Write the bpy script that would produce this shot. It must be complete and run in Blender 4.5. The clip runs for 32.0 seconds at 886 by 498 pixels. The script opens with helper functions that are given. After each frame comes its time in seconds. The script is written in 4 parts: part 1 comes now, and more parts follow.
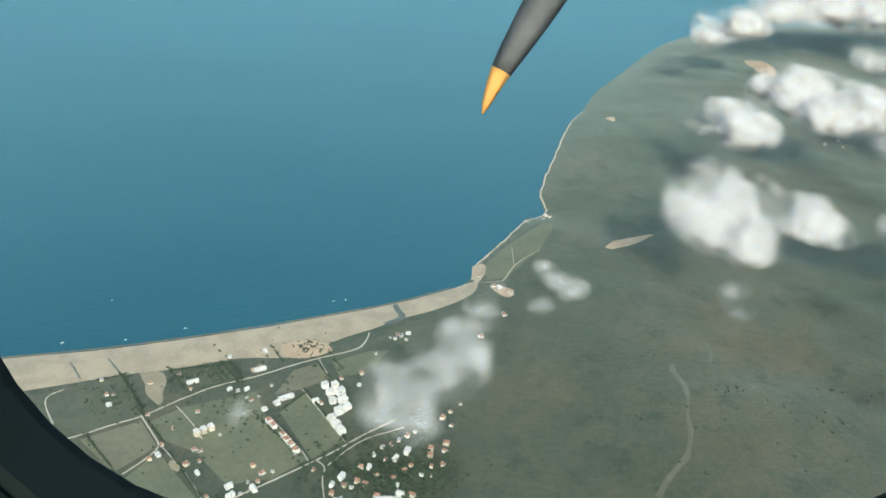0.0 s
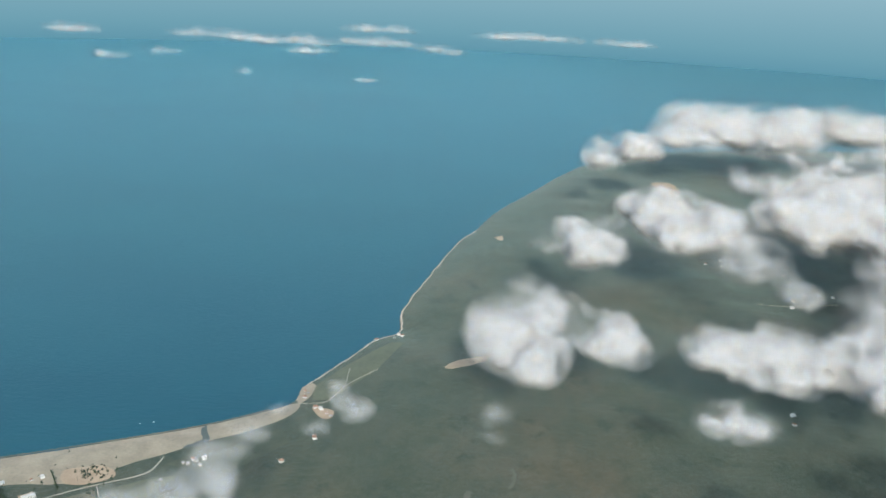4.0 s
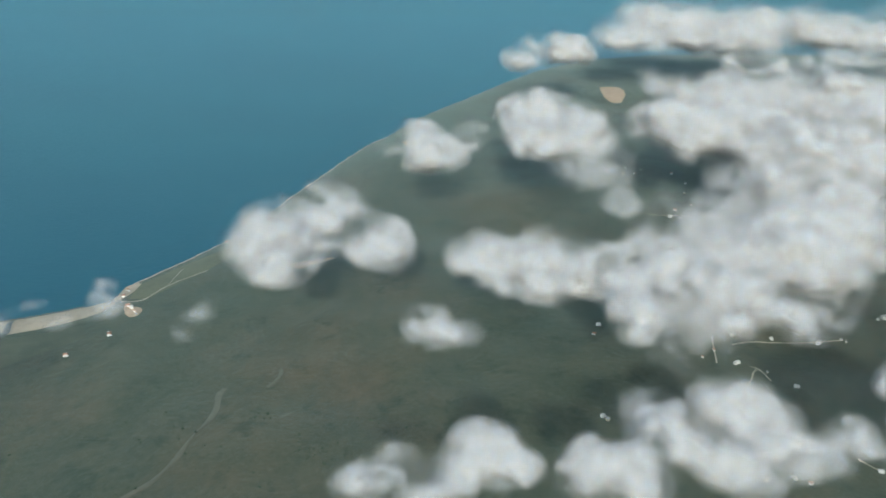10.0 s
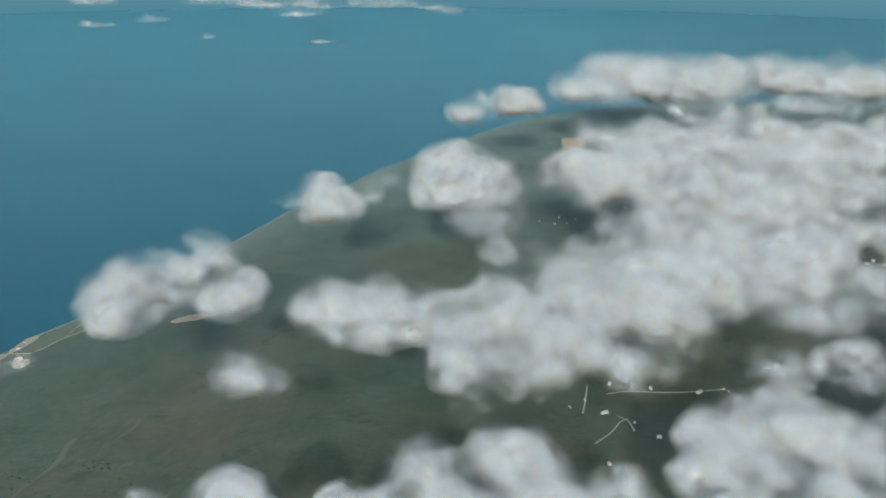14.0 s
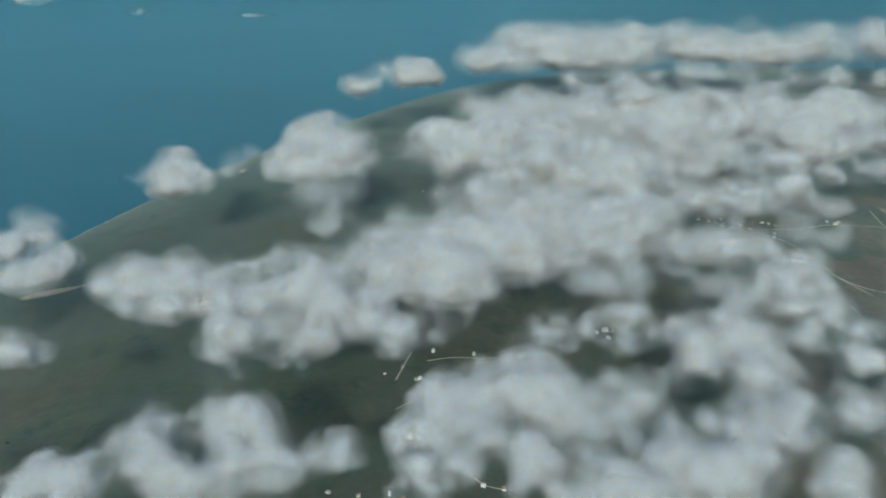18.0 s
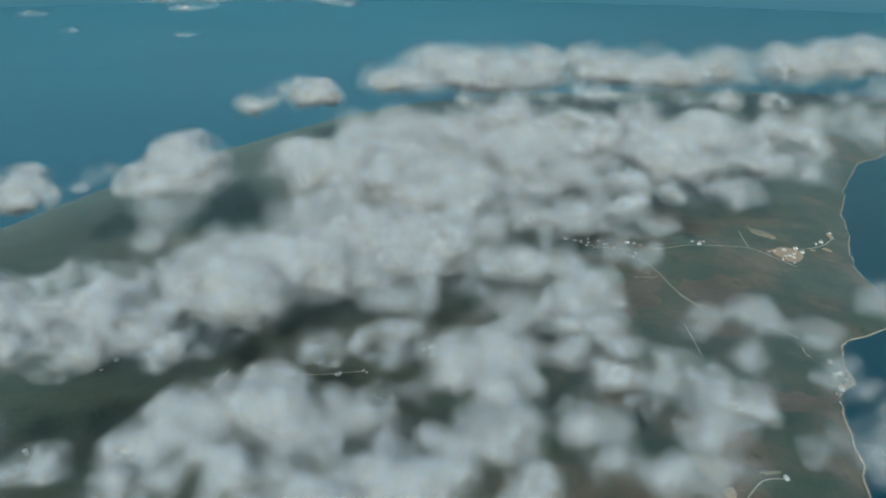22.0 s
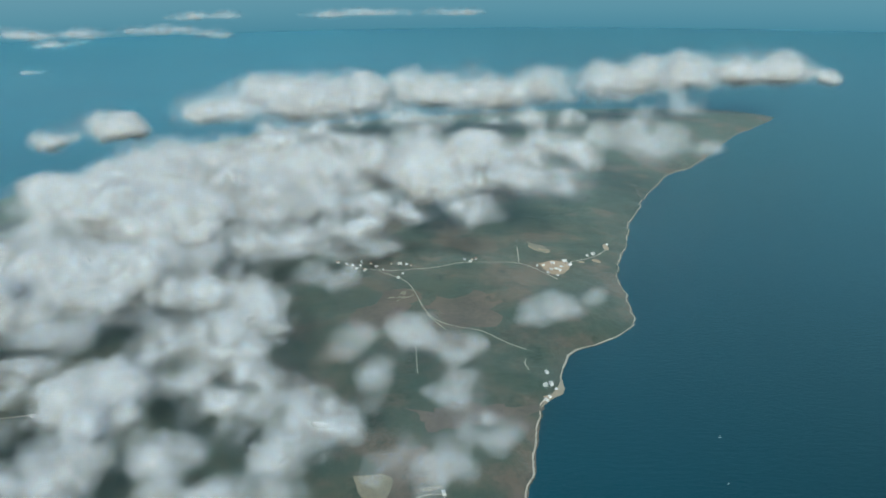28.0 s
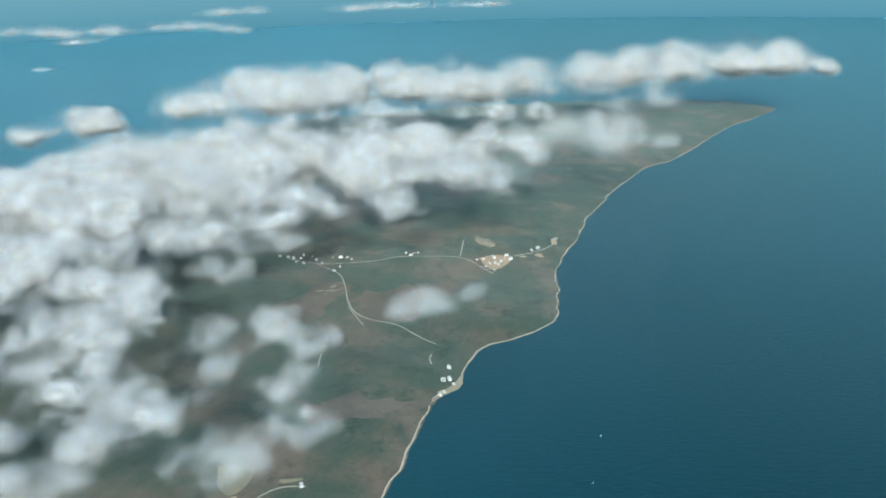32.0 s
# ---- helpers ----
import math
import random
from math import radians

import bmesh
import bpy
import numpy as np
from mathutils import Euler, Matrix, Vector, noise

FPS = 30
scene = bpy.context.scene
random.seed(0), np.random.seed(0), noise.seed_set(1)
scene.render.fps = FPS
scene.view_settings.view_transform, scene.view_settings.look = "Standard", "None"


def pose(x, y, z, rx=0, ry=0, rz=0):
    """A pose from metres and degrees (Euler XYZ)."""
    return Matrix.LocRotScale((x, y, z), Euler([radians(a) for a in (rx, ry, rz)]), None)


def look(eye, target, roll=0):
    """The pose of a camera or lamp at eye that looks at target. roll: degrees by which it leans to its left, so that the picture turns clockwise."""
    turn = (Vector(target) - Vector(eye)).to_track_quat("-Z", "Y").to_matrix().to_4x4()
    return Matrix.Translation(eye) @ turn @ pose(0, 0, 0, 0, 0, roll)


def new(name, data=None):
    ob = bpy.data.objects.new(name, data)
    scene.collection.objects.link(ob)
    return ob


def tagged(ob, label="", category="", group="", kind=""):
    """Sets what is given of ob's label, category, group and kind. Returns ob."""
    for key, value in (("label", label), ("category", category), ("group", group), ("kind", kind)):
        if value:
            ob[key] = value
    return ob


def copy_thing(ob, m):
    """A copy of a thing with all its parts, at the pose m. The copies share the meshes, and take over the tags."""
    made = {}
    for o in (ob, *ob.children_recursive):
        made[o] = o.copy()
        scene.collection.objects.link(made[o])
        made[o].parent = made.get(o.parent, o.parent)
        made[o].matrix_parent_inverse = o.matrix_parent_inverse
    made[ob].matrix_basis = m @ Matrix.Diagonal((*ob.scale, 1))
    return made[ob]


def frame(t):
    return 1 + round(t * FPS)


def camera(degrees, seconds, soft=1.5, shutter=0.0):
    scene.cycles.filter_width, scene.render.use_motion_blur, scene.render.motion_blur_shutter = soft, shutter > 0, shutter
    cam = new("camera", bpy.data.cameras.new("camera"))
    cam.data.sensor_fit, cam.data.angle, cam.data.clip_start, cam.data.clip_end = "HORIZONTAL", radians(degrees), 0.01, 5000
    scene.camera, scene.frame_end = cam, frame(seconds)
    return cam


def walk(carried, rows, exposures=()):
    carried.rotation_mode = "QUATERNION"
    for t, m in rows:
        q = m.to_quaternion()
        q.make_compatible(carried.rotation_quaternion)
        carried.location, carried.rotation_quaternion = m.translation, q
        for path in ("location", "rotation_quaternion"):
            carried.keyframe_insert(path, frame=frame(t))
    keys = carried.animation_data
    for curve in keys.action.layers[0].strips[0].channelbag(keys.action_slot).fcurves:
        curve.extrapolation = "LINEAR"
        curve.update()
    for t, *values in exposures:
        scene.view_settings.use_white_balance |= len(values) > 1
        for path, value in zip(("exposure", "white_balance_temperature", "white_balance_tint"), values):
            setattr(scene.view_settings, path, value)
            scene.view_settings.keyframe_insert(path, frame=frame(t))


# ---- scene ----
# ---------------------------------------------------------------- camera
cam = camera(57.8, 32.0, soft=1.9)
PATH = [
    (0, 0.0, 0.0, 357.0, -0.00, -27.20, 3.05),
    (0.5, 18.3, 1.6, 357.3, 1.26, -26.97, 2.64),
    (1, 36.6, 3.1, 357.5, 3.30, -26.31, 1.23),
    (1.5, 54.9, 4.7, 357.8, 5.06, -25.84, 0.97),
    (2, 73.2, 6.2, 358.0, 8.32, -25.83, 0.38),
    (2.5, 91.4, 7.8, 358.2, 5.73, -23.04, 2.12),
    (3, 109.6, 9.4, 358.4, 3.18, -25.48, 1.25),
    (3.5, 127.8, 10.9, 358.6, 3.17, -20.32, 0.84),
    (4, 146.0, 12.5, 358.8, -0.23, -18.65, 3.28),
    (4.5, 164.2, 14.0, 358.9, -1.36, -20.61, 3.14),
    (6.5, 236.6, 20.2, 359.5, 1.36, -23.07, 1.64),
    (7, 254.7, 21.7, 359.6, 5.00, -21.94, -0.63),
    (7.5, 272.7, 23.3, 359.7, 6.94, -20.34, -0.47),
    (8, 290.7, 24.8, 359.8, 5.27, -21.95, 1.30),
    (8.5, 308.7, 26.3, 359.8, 3.31, -24.64, 2.31),
    (9, 326.7, 27.8, 359.9, 3.82, -25.87, 1.89),
    (9.5, 344.6, 29.3, 359.9, 3.71, -25.70, 2.45),
    (10, 362.6, 30.8, 360.0, 3.93, -25.30, 2.42),
    (10.5, 380.5, 32.3, 360.0, 4.78, -24.77, 2.25),
    (11, 398.3, 33.8, 360.0, 4.17, -25.07, 2.34),
    (11.5, 416.2, 35.3, 360.0, 4.93, -23.84, 2.13),
    (12, 434.0, 36.8, 360.0, 5.74, -23.03, 0.95),
    (12.5, 451.8, 38.3, 360.0, 6.99, -21.82, 0.15),
    (13, 469.6, 39.7, 360.0, 6.10, -22.64, 0.84),
    (13.5, 487.3, 41.2, 360.0, 6.42, -21.76, 0.58),
    (14, 505.1, 42.6, 359.9, 7.39, -21.46, 0.44),
    (14.5, 522.8, 44.0, 359.9, 7.42, -21.90, -0.37),
    (16.5, 593.3, 49.7, 359.6, 6.92, -24.41, -1.58),
    (17, 610.9, 51.0, 359.5, 8.25, -23.90, -1.38),
    (17.5, 628.4, 52.4, 359.3, 7.29, -23.08, -0.39),
    (18, 646.0, 53.8, 359.2, 6.82, -23.34, -0.42),
    (18.5, 663.5, 55.1, 359.1, 6.85, -23.26, -0.89),
    (19, 680.9, 56.4, 359.0, 5.78, -23.39, -1.25),
    (19.5, 698.4, 57.8, 358.8, 5.16, -21.41, -0.32),
    (20, 715.8, 59.1, 358.7, 5.14, -24.05, -0.45),
    (20.5, 733.1, 60.4, 358.5, 5.54, -23.69, 0.79),
    (21, 750.5, 61.7, 358.3, 5.03, -24.14, 0.87),
    (21.5, 767.8, 62.9, 358.1, 4.94, -22.96, 0.01),
    (22, 785.1, 64.2, 357.9, 5.77, -21.86, 0.21),
    (22.5, 802.4, 65.4, 357.7, 5.90, -21.17, -0.64),
    (23, 819.6, 66.6, 357.5, 1.50, -17.77, 0.04),
    (23.5, 836.8, 67.8, 357.3, 0.37, -18.65, -0.55),
    (24, 854.0, 69.0, 357.1, 1.10, -18.90, -1.20),
    (24.5, 871.1, 70.2, 356.8, 0.32, -19.44, -0.98),
    (25, 888.2, 71.4, 356.6, 0.82, -19.33, -1.37),
    (25.5, 905.3, 72.5, 356.3, 0.80, -19.81, -1.12),
    (26, 922.4, 73.6, 356.1, 0.42, -20.41, -1.19),
    (26.5, 939.4, 74.7, 355.8, -0.60, -19.70, -1.26),
    (28.5, 1007.1, 79.0, 354.7, 2.07, -20.66, -1.21),
    (29, 1024.0, 80.0, 354.4, 1.24, -23.28, -0.42),
    (29.5, 1040.8, 81.0, 354.0, 2.24, -22.33, -0.99),
    (30, 1057.6, 81.9, 353.7, 3.05, -21.51, -1.02),
    (30.5, 1074.4, 82.9, 353.4, 3.12, -23.10, -1.94),
    (31, 1091.1, 83.8, 353.1, 4.11, -23.38, -3.05),
    (31.5, 1107.8, 84.7, 352.7, 4.38, -22.55, -2.71),
    (32, 1124.4, 85.6, 352.4, 5.74, -20.50, -2.35),
]
EXPOSURES = [(0, 0.3, 6800, -3), (1, 0.3, 6650, 0), (2, 0.28, 6550, 2), (4, 0.03, 6550, 2), (9, -0.12, 6450, -1), (11, -0.3, 6400, -3), (14, -0.42, 6300, -4), (18, -0.68, 6050, -8), (21, -0.76, 5950, -10), (25, -0.7, 5850, -10), (29, -0.18, 5950, -8), (32, -0.03, 5950, -7)]
walk(cam, [(t, pose(x, y, z) @ pose(0, 0, 0, 0, 0, yaw) @ pose(0, 0, 0, 90 + pitch) @ pose(0, 0, 0, 0, 0, roll))
           for t, x, y, z, yaw, pitch, roll in PATH], EXPOSURES)

# ---------------------------------------------------------------- sky and sun
world = bpy.data.worlds.new("sky")
scene.world = world
world.use_nodes = True
sky = world.node_tree.nodes.new("ShaderNodeTexSky")
sky.sky_type, sky.sun_disc = "NISHITA", False
sky.sun_elevation, sky.sun_rotation = radians(31), radians(178)
sky.air_density, sky.dust_density, sky.altitude = 1.3, 2.0, 300
scene.cycles.transparent_max_bounces = 256
scene.cycles.max_bounces, scene.cycles.diffuse_bounces, scene.cycles.transmission_bounces = 16, 12, 12
world.node_tree.links.new(sky.outputs[0], world.node_tree.nodes["Background"].inputs[0])
world.node_tree.nodes["Background"].inputs[1].default_value = 0.32
sun_data = bpy.data.lights.new("sun", "SUN")
sun_data.energy, sun_data.angle, sun_data.color = 2.4, radians(2.0), (1.0, 0.915, 0.825)
sun = new("sun", sun_data)
sun.matrix_world = look((30, -866, 520), (0, 0, 0))


# ---------------------------------------------------------------- materials
def ramp_of(nt, src, stops):
    r = nt.nodes.new("ShaderNodeValToRGB")
    while len(r.color_ramp.elements) < len(stops):
        r.color_ramp.elements.new(0.5)
    for e, (p, col) in zip(r.color_ramp.elements, stops):
        e.position, e.color = p, (*col, 1)
    nt.links.new(src, r.inputs[0])
    return r.outputs[0]


def noise_of(nt, scale, detail=4.0, rough=0.55, vec=None, stretch=None):
    n = nt.nodes.new("ShaderNodeTexNoise")
    n.inputs["Scale"].default_value, n.inputs["Detail"].default_value, n.inputs["Roughness"].default_value = scale, detail, rough
    if vec is None:
        vec = nt.nodes.new("ShaderNodeNewGeometry").outputs["Position"]
    if stretch:
        m = nt.nodes.new("ShaderNodeMapping")
        m.inputs["Scale"].default_value = stretch
        nt.links.new(vec, m.inputs[0])
        vec = m.outputs[0]
    nt.links.new(vec, n.inputs["Vector"])
    return n.outputs["Fac"]


def mix_of(nt, fac, a, b):
    m = nt.nodes.new("ShaderNodeMix")
    m.data_type = "RGBA"
    if isinstance(fac, float):
        m.inputs[0].default_value = fac
    else:
        nt.links.new(fac, m.inputs[0])
    for sock, v in ((m.inputs[6], a), (m.inputs[7], b)):
        if isinstance(v, tuple):
            sock.default_value = (*v, 1)
        else:
            nt.links.new(v, sock)
    return m.outputs[2]


def base(name, rough=0.9, spec=0.2):
    mat = bpy.data.materials.new(name)
    mat.use_nodes = True
    nt = mat.node_tree
    p = nt.nodes["Principled BSDF"]
    p.inputs["Roughness"].default_value = rough
    p.inputs["Specular IOR Level"].default_value = spec
    return mat, nt, p


def bump_of(nt, p, height, strength, distance):
    b = nt.nodes.new("ShaderNodeBump")
    b.inputs["Strength"].default_value, b.inputs["Distance"].default_value = strength, distance
    nt.links.new(height, b.inputs["Height"])
    nt.links.new(b.outputs[0], p.inputs["Normal"])


def speckled(name, dark, light, scale, rough=0.9, fine=None, relief=0.3, spread=(0.35, 0.65), hazy=0.0):
    """A dull surface that wanders between two colours at two scales; hazy: sheen that imitates haze."""
    mat, nt, p = base(name, rough)
    big = noise_of(nt, scale, 5)
    small = noise_of(nt, fine or scale * 9, 4)
    col = ramp_of(nt, big, [(spread[0], dark), (spread[1], light)])
    mid = tuple((a + b) / 2 for a, b in zip(dark, light))
    col2 = ramp_of(nt, small, [(0.3, tuple(c * 0.75 for c in mid)), (0.7, tuple(min(1, c * 1.25) for c in mid))])
    nt.links.new(mix_of(nt, 0.4, col, col2), p.inputs["Base Color"])
    if relief:
        bump_of(nt, p, small, relief, 1.0)
    # pale blue sheen put on the surface as stand-in for haze
    if hazy:
        p.inputs["Sheen Weight"].default_value, p.inputs["Sheen Roughness"].default_value = hazy, 0.6
        p.inputs["Sheen Tint"].default_value = (0.6, 0.8, 0.9, 1)
    return mat


def ground_material():
    """Scrub and pasture: green in the west, browner with bare soil in the east."""
    mat, nt, p = base("scrubland", 0.95, 0.1)
    geo = nt.nodes.new("ShaderNodeNewGeometry").outputs["Position"]
    broad = noise_of(nt, 0.006, 5, 0.6, geo)
    mid = noise_of(nt, 0.03, 6, 0.65, geo)
    fine = noise_of(nt, 0.25, 5, 0.7, geo)
    green = ramp_of(nt, broad, [(0.32, (0.036, 0.058, 0.036)), (0.5, (0.060, 0.068, 0.041)), (0.66, (0.108, 0.084, 0.052))])
    green = mix_of(nt, 0.35, green, ramp_of(nt, mid, [(0.38, (0.042, 0.058, 0.04)), (0.62, (0.098, 0.092, 0.062))]))
    brown = ramp_of(nt, noise_of(nt, 0.011, 7, 0.62, geo), [(0.42, (0.040, 0.068, 0.045)), (0.50, (0.085, 0.086, 0.058)), (0.58, (0.20, 0.122, 0.088))])
    brown = mix_of(nt, 0.3, brown, ramp_of(nt, mid, [(0.38, (0.05, 0.075, 0.05)), (0.62, (0.15, 0.12, 0.085))]))
    sep = nt.nodes.new("ShaderNodeSeparateXYZ")
    nt.links.new(geo, sep.inputs[0])
    east = nt.nodes.new("ShaderNodeMapRange")
    for k, v in ((1, 600.0), (2, 950.0)):
        east.inputs[k].default_value = v
    nt.links.new(sep.outputs[0], east.inputs[0])
    col = mix_of(nt, east.outputs[0], green, brown)
    scrub = ramp_of(nt, fine, [(0.35, (0.046, 0.058, 0.04)), (0.62, (0.115, 0.112, 0.075))])
    col = mix_of(nt, 0.24, col, scrub)
    gully = ramp_of(nt, noise_of(nt, 0.018, 8, 0.7, geo, (1, 0.35, 1)), [(0.46, (0.0, 0.0, 0.0)), (0.5, (1.0, 1.0, 1.0)), (0.54, (0.0, 0.0, 0.0))])
    dim = nt.nodes.new("ShaderNodeMath")
    dim.operation = "MULTIPLY"
    dim.inputs[1].default_value = 0.3
    nt.links.new(gully, dim.inputs[0])
    col = mix_of(nt, dim.outputs[0], col, (0.045, 0.06, 0.045))
    thicket = ramp_of(nt, noise_of(nt, 0.045, 8, 0.72, geo, (1, 0.8, 1)), [(0.54, (0.0, 0.0, 0.0)), (0.64, (0.55, 0.55, 0.55))])
    col = mix_of(nt, thicket, col, (0.026, 0.042, 0.028))
    bare = ramp_of(nt, noise_of(nt, 0.07, 6, 0.66, geo, (0.8, 1, 1)), [(0.68, (0.0, 0.0, 0.0)), (0.76, (0.5, 0.5, 0.5))])
    col = mix_of(nt, bare, col, (0.17, 0.14, 0.095))
    nt.links.new(col, p.inputs["Base Color"])
    bump_of(nt, p, fine, 0.5, 1.5)
    # blue-grey sheen imitates haze over land seen at low angles
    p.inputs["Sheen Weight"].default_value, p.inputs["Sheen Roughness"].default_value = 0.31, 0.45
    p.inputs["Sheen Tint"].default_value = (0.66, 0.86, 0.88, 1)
    return mat


def sea_material():
    mat, nt, p = base("sea_water", 0.32, 0.36)
    geo = nt.nodes.new("ShaderNodeNewGeometry").outputs["Position"]
    broad = noise_of(nt, 0.0022, 4, 0.5, geo, (1, 1.6, 1))
    col = ramp_of(nt, broad, [(0.3, (0.008, 0.062, 0.088)), (0.7, (0.013, 0.084, 0.110))])
    sep = nt.nodes.new("ShaderNodeSeparateXYZ")
    nt.links.new(geo, sep.inputs[0])
    # the water's colour darkens from west to east
    eastward = nt.nodes.new("ShaderNodeMapRange")
    for k, v in ((1, 500.0), (2, 1300.0)):
        eastward.inputs[k].default_value = v
    nt.links.new(sep.outputs[0], eastward.inputs[0])
    nt.links.new(mix_of(nt, eastward.outputs[0], col, (0.0005, 0.027, 0.033)), p.inputs["Base Color"])
    p.inputs["IOR"].default_value = 1.333
    # blue sheen lightens the far water in place of real haze
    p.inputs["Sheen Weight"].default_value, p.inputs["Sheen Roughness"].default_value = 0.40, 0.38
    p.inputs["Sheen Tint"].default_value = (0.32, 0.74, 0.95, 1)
    swell = noise_of(nt, 0.12, 6, 0.6, geo, (1, 2.2, 1))
    bump_of(nt, p, swell, 0.25, 1.0)
    return mat


def cloud_material(name, torn=None, scale=0.05, detail=3):
    """White cloud that scatters light and lets it through; torn: the veil's cover comes from the mesh's own layers, broken up at two scales."""
    mat = bpy.data.materials.new(name)
    mat.use_nodes = True
    nt = mat.node_tree
    nt.nodes.remove(nt.nodes["Principled BSDF"])
    out = nt.nodes["Material Output"]
    geo = nt.nodes.new("ShaderNodeNewGeometry").outputs["Position"]
    fine = noise_of(nt, 0.06, 5, 0.6, geo)
    col = ramp_of(nt, fine, [(0.3, (0.71, 0.71, 0.71)), (0.7, (0.77, 0.765, 0.755))])
    dif, tra, mix = nt.nodes.new("ShaderNodeBsdfDiffuse"), nt.nodes.new("ShaderNodeBsdfTranslucent"), nt.nodes.new("ShaderNodeMixShader")
    soft, add, unit = nt.nodes.new("ShaderNodeVectorMath"), nt.nodes.new("ShaderNodeVectorMath"), nt.nodes.new("ShaderNodeVectorMath")
    soft.operation, add.operation, unit.operation = "SCALE", "ADD", "NORMALIZE"
    soft.inputs[3].default_value, add.inputs[1].default_value = 0.25, (0.0, -0.34, 0.5)
    nt.links.new(nt.nodes.new("ShaderNodeNewGeometry").outputs["Normal"], soft.inputs[0])
    nt.links.new(soft.outputs[0], add.inputs[0])
    nt.links.new(add.outputs[0], unit.inputs[0])
    for b in (dif, tra):
        nt.links.new(col, b.inputs["Color"])
        nt.links.new(unit.outputs[0], b.inputs["Normal"])
    mix.inputs[0].default_value = 0.2
    nt.links.new(dif.outputs[0], mix.inputs[1])
    nt.links.new(tra.outputs[0], mix.inputs[2])
    last = mix.outputs[0]
    if torn:
        # each layer is eaten away where the noise falls under its own threshold: the outer ones show as wisps alone
        lo, rise, width, gain = torn
        cover, level = nt.nodes.new("ShaderNodeAttribute"), nt.nodes.new("ShaderNodeAttribute")
        cover.attribute_name, level.attribute_name = "cover", "level"
        grain = noise_of(nt, scale, detail, 0.6, geo)
        sums = []
        for op, x, y in (("MULTIPLY", level.outputs["Fac"], rise), ("ADD", None, grain), ("SUBTRACT", None, lo), ("DIVIDE", None, width)):
            m = nt.nodes.new("ShaderNodeMath")
            m.operation = op
            nt.links.new(x if x else sums[-1], m.inputs[0])
            if isinstance(y, float):
                m.inputs[1].default_value = y
            else:
                nt.links.new(y, m.inputs[1])
            m.use_clamp = op == "DIVIDE"
            sums.append(m.outputs[0])
        for x, y in ((sums[-1], gain), (None, cover.outputs["Fac"])):
            m = nt.nodes.new("ShaderNodeMath")
            m.operation, m.use_clamp = "MULTIPLY", True
            nt.links.new(x if x else sums[-1], m.inputs[0])
            if isinstance(y, float):
                m.use_clamp = False
                m.inputs[1].default_value = y
            else:
                nt.links.new(y, m.inputs[1])
            sums.append(m.outputs[0])
        clear, veil = nt.nodes.new("ShaderNodeBsdfTransparent"), nt.nodes.new("ShaderNodeMixShader")
        nt.links.new(sums[-1], veil.inputs[0])
        nt.links.new(clear.outputs[0], veil.inputs[1])
        nt.links.new(last, veil.inputs[2])
        last = veil.outputs[0]
    nt.links.new(last, out.inputs[0])
    return mat


def haze_material():
    """The far haze, painted on a glowing backdrop: light blue, paler with height."""
    mat = bpy.data.materials.new("far_haze")
    mat.use_nodes = True
    nt = mat.node_tree
    nt.nodes.remove(nt.nodes["Principled BSDF"])
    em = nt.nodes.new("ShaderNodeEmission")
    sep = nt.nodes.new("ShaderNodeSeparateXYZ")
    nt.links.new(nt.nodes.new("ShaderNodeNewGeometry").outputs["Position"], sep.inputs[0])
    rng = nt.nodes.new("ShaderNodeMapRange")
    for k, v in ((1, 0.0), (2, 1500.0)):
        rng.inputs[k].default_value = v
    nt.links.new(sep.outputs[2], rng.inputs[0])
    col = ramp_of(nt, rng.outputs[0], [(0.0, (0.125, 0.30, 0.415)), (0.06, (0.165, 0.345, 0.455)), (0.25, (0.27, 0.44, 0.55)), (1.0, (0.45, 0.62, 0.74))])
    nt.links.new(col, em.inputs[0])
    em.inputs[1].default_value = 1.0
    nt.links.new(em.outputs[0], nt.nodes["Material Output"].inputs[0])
    return mat


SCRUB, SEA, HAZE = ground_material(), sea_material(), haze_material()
CLOUD = cloud_material("cloud_core")
VEIL = cloud_material("cloud_veil", (0.475, 0.30, 0.19, 1.5), 0.07, 7)
WISP = cloud_material("cloud_wisp", (0.50, 0.30, 0.34, 2.3), 0.05, 5)
TATTER = cloud_material("cloud_tatter", (0.515, 0.28, 0.24, 1.6), 0.042, 6)
SAND = speckled("beach_sand", (0.27, 0.21, 0.14), (0.39, 0.305, 0.205), 0.05, hazy=0.2, spread=(0.4, 0.6))
STONY = speckled("stony_shore", (0.36, 0.29, 0.215), (0.56, 0.47, 0.37), 0.12, hazy=0.1)
SOIL = speckled("bare_soil", (0.34, 0.235, 0.15), (0.48, 0.35, 0.235), 0.08, hazy=0.12)
TRACK = speckled("gravel_road", (0.33, 0.29, 0.22), (0.46, 0.41, 0.32), 0.1, hazy=0.2)
FIELD_A = speckled("pasture", (0.095, 0.102, 0.06), (0.138, 0.136, 0.082), 0.03, hazy=0.12)
FIELD_B = speckled("dry_pasture", (0.122, 0.115, 0.07), (0.172, 0.152, 0.098), 0.03, hazy=0.12)
GULLY = speckled("gully_grass", (0.078, 0.08, 0.05), (0.118, 0.108, 0.07), 0.06, hazy=0.2)
RUST = speckled("red_brown_soil", (0.10, 0.088, 0.065), (0.18, 0.132, 0.10), 0.03, hazy=0.1, spread=(0.38, 0.62))
FIELD_C = speckled("dark_plantation", (0.062, 0.072, 0.044), (0.096, 0.10, 0.062), 0.06, hazy=0.12)
STUBBLE = speckled("stubble_field", (0.20, 0.165, 0.105), (0.28, 0.225, 0.145), 0.05, hazy=0.2)
LEAF = speckled("tree_leaves", (0.03, 0.05, 0.034), (0.065, 0.088, 0.055), 0.2, relief=0.0)
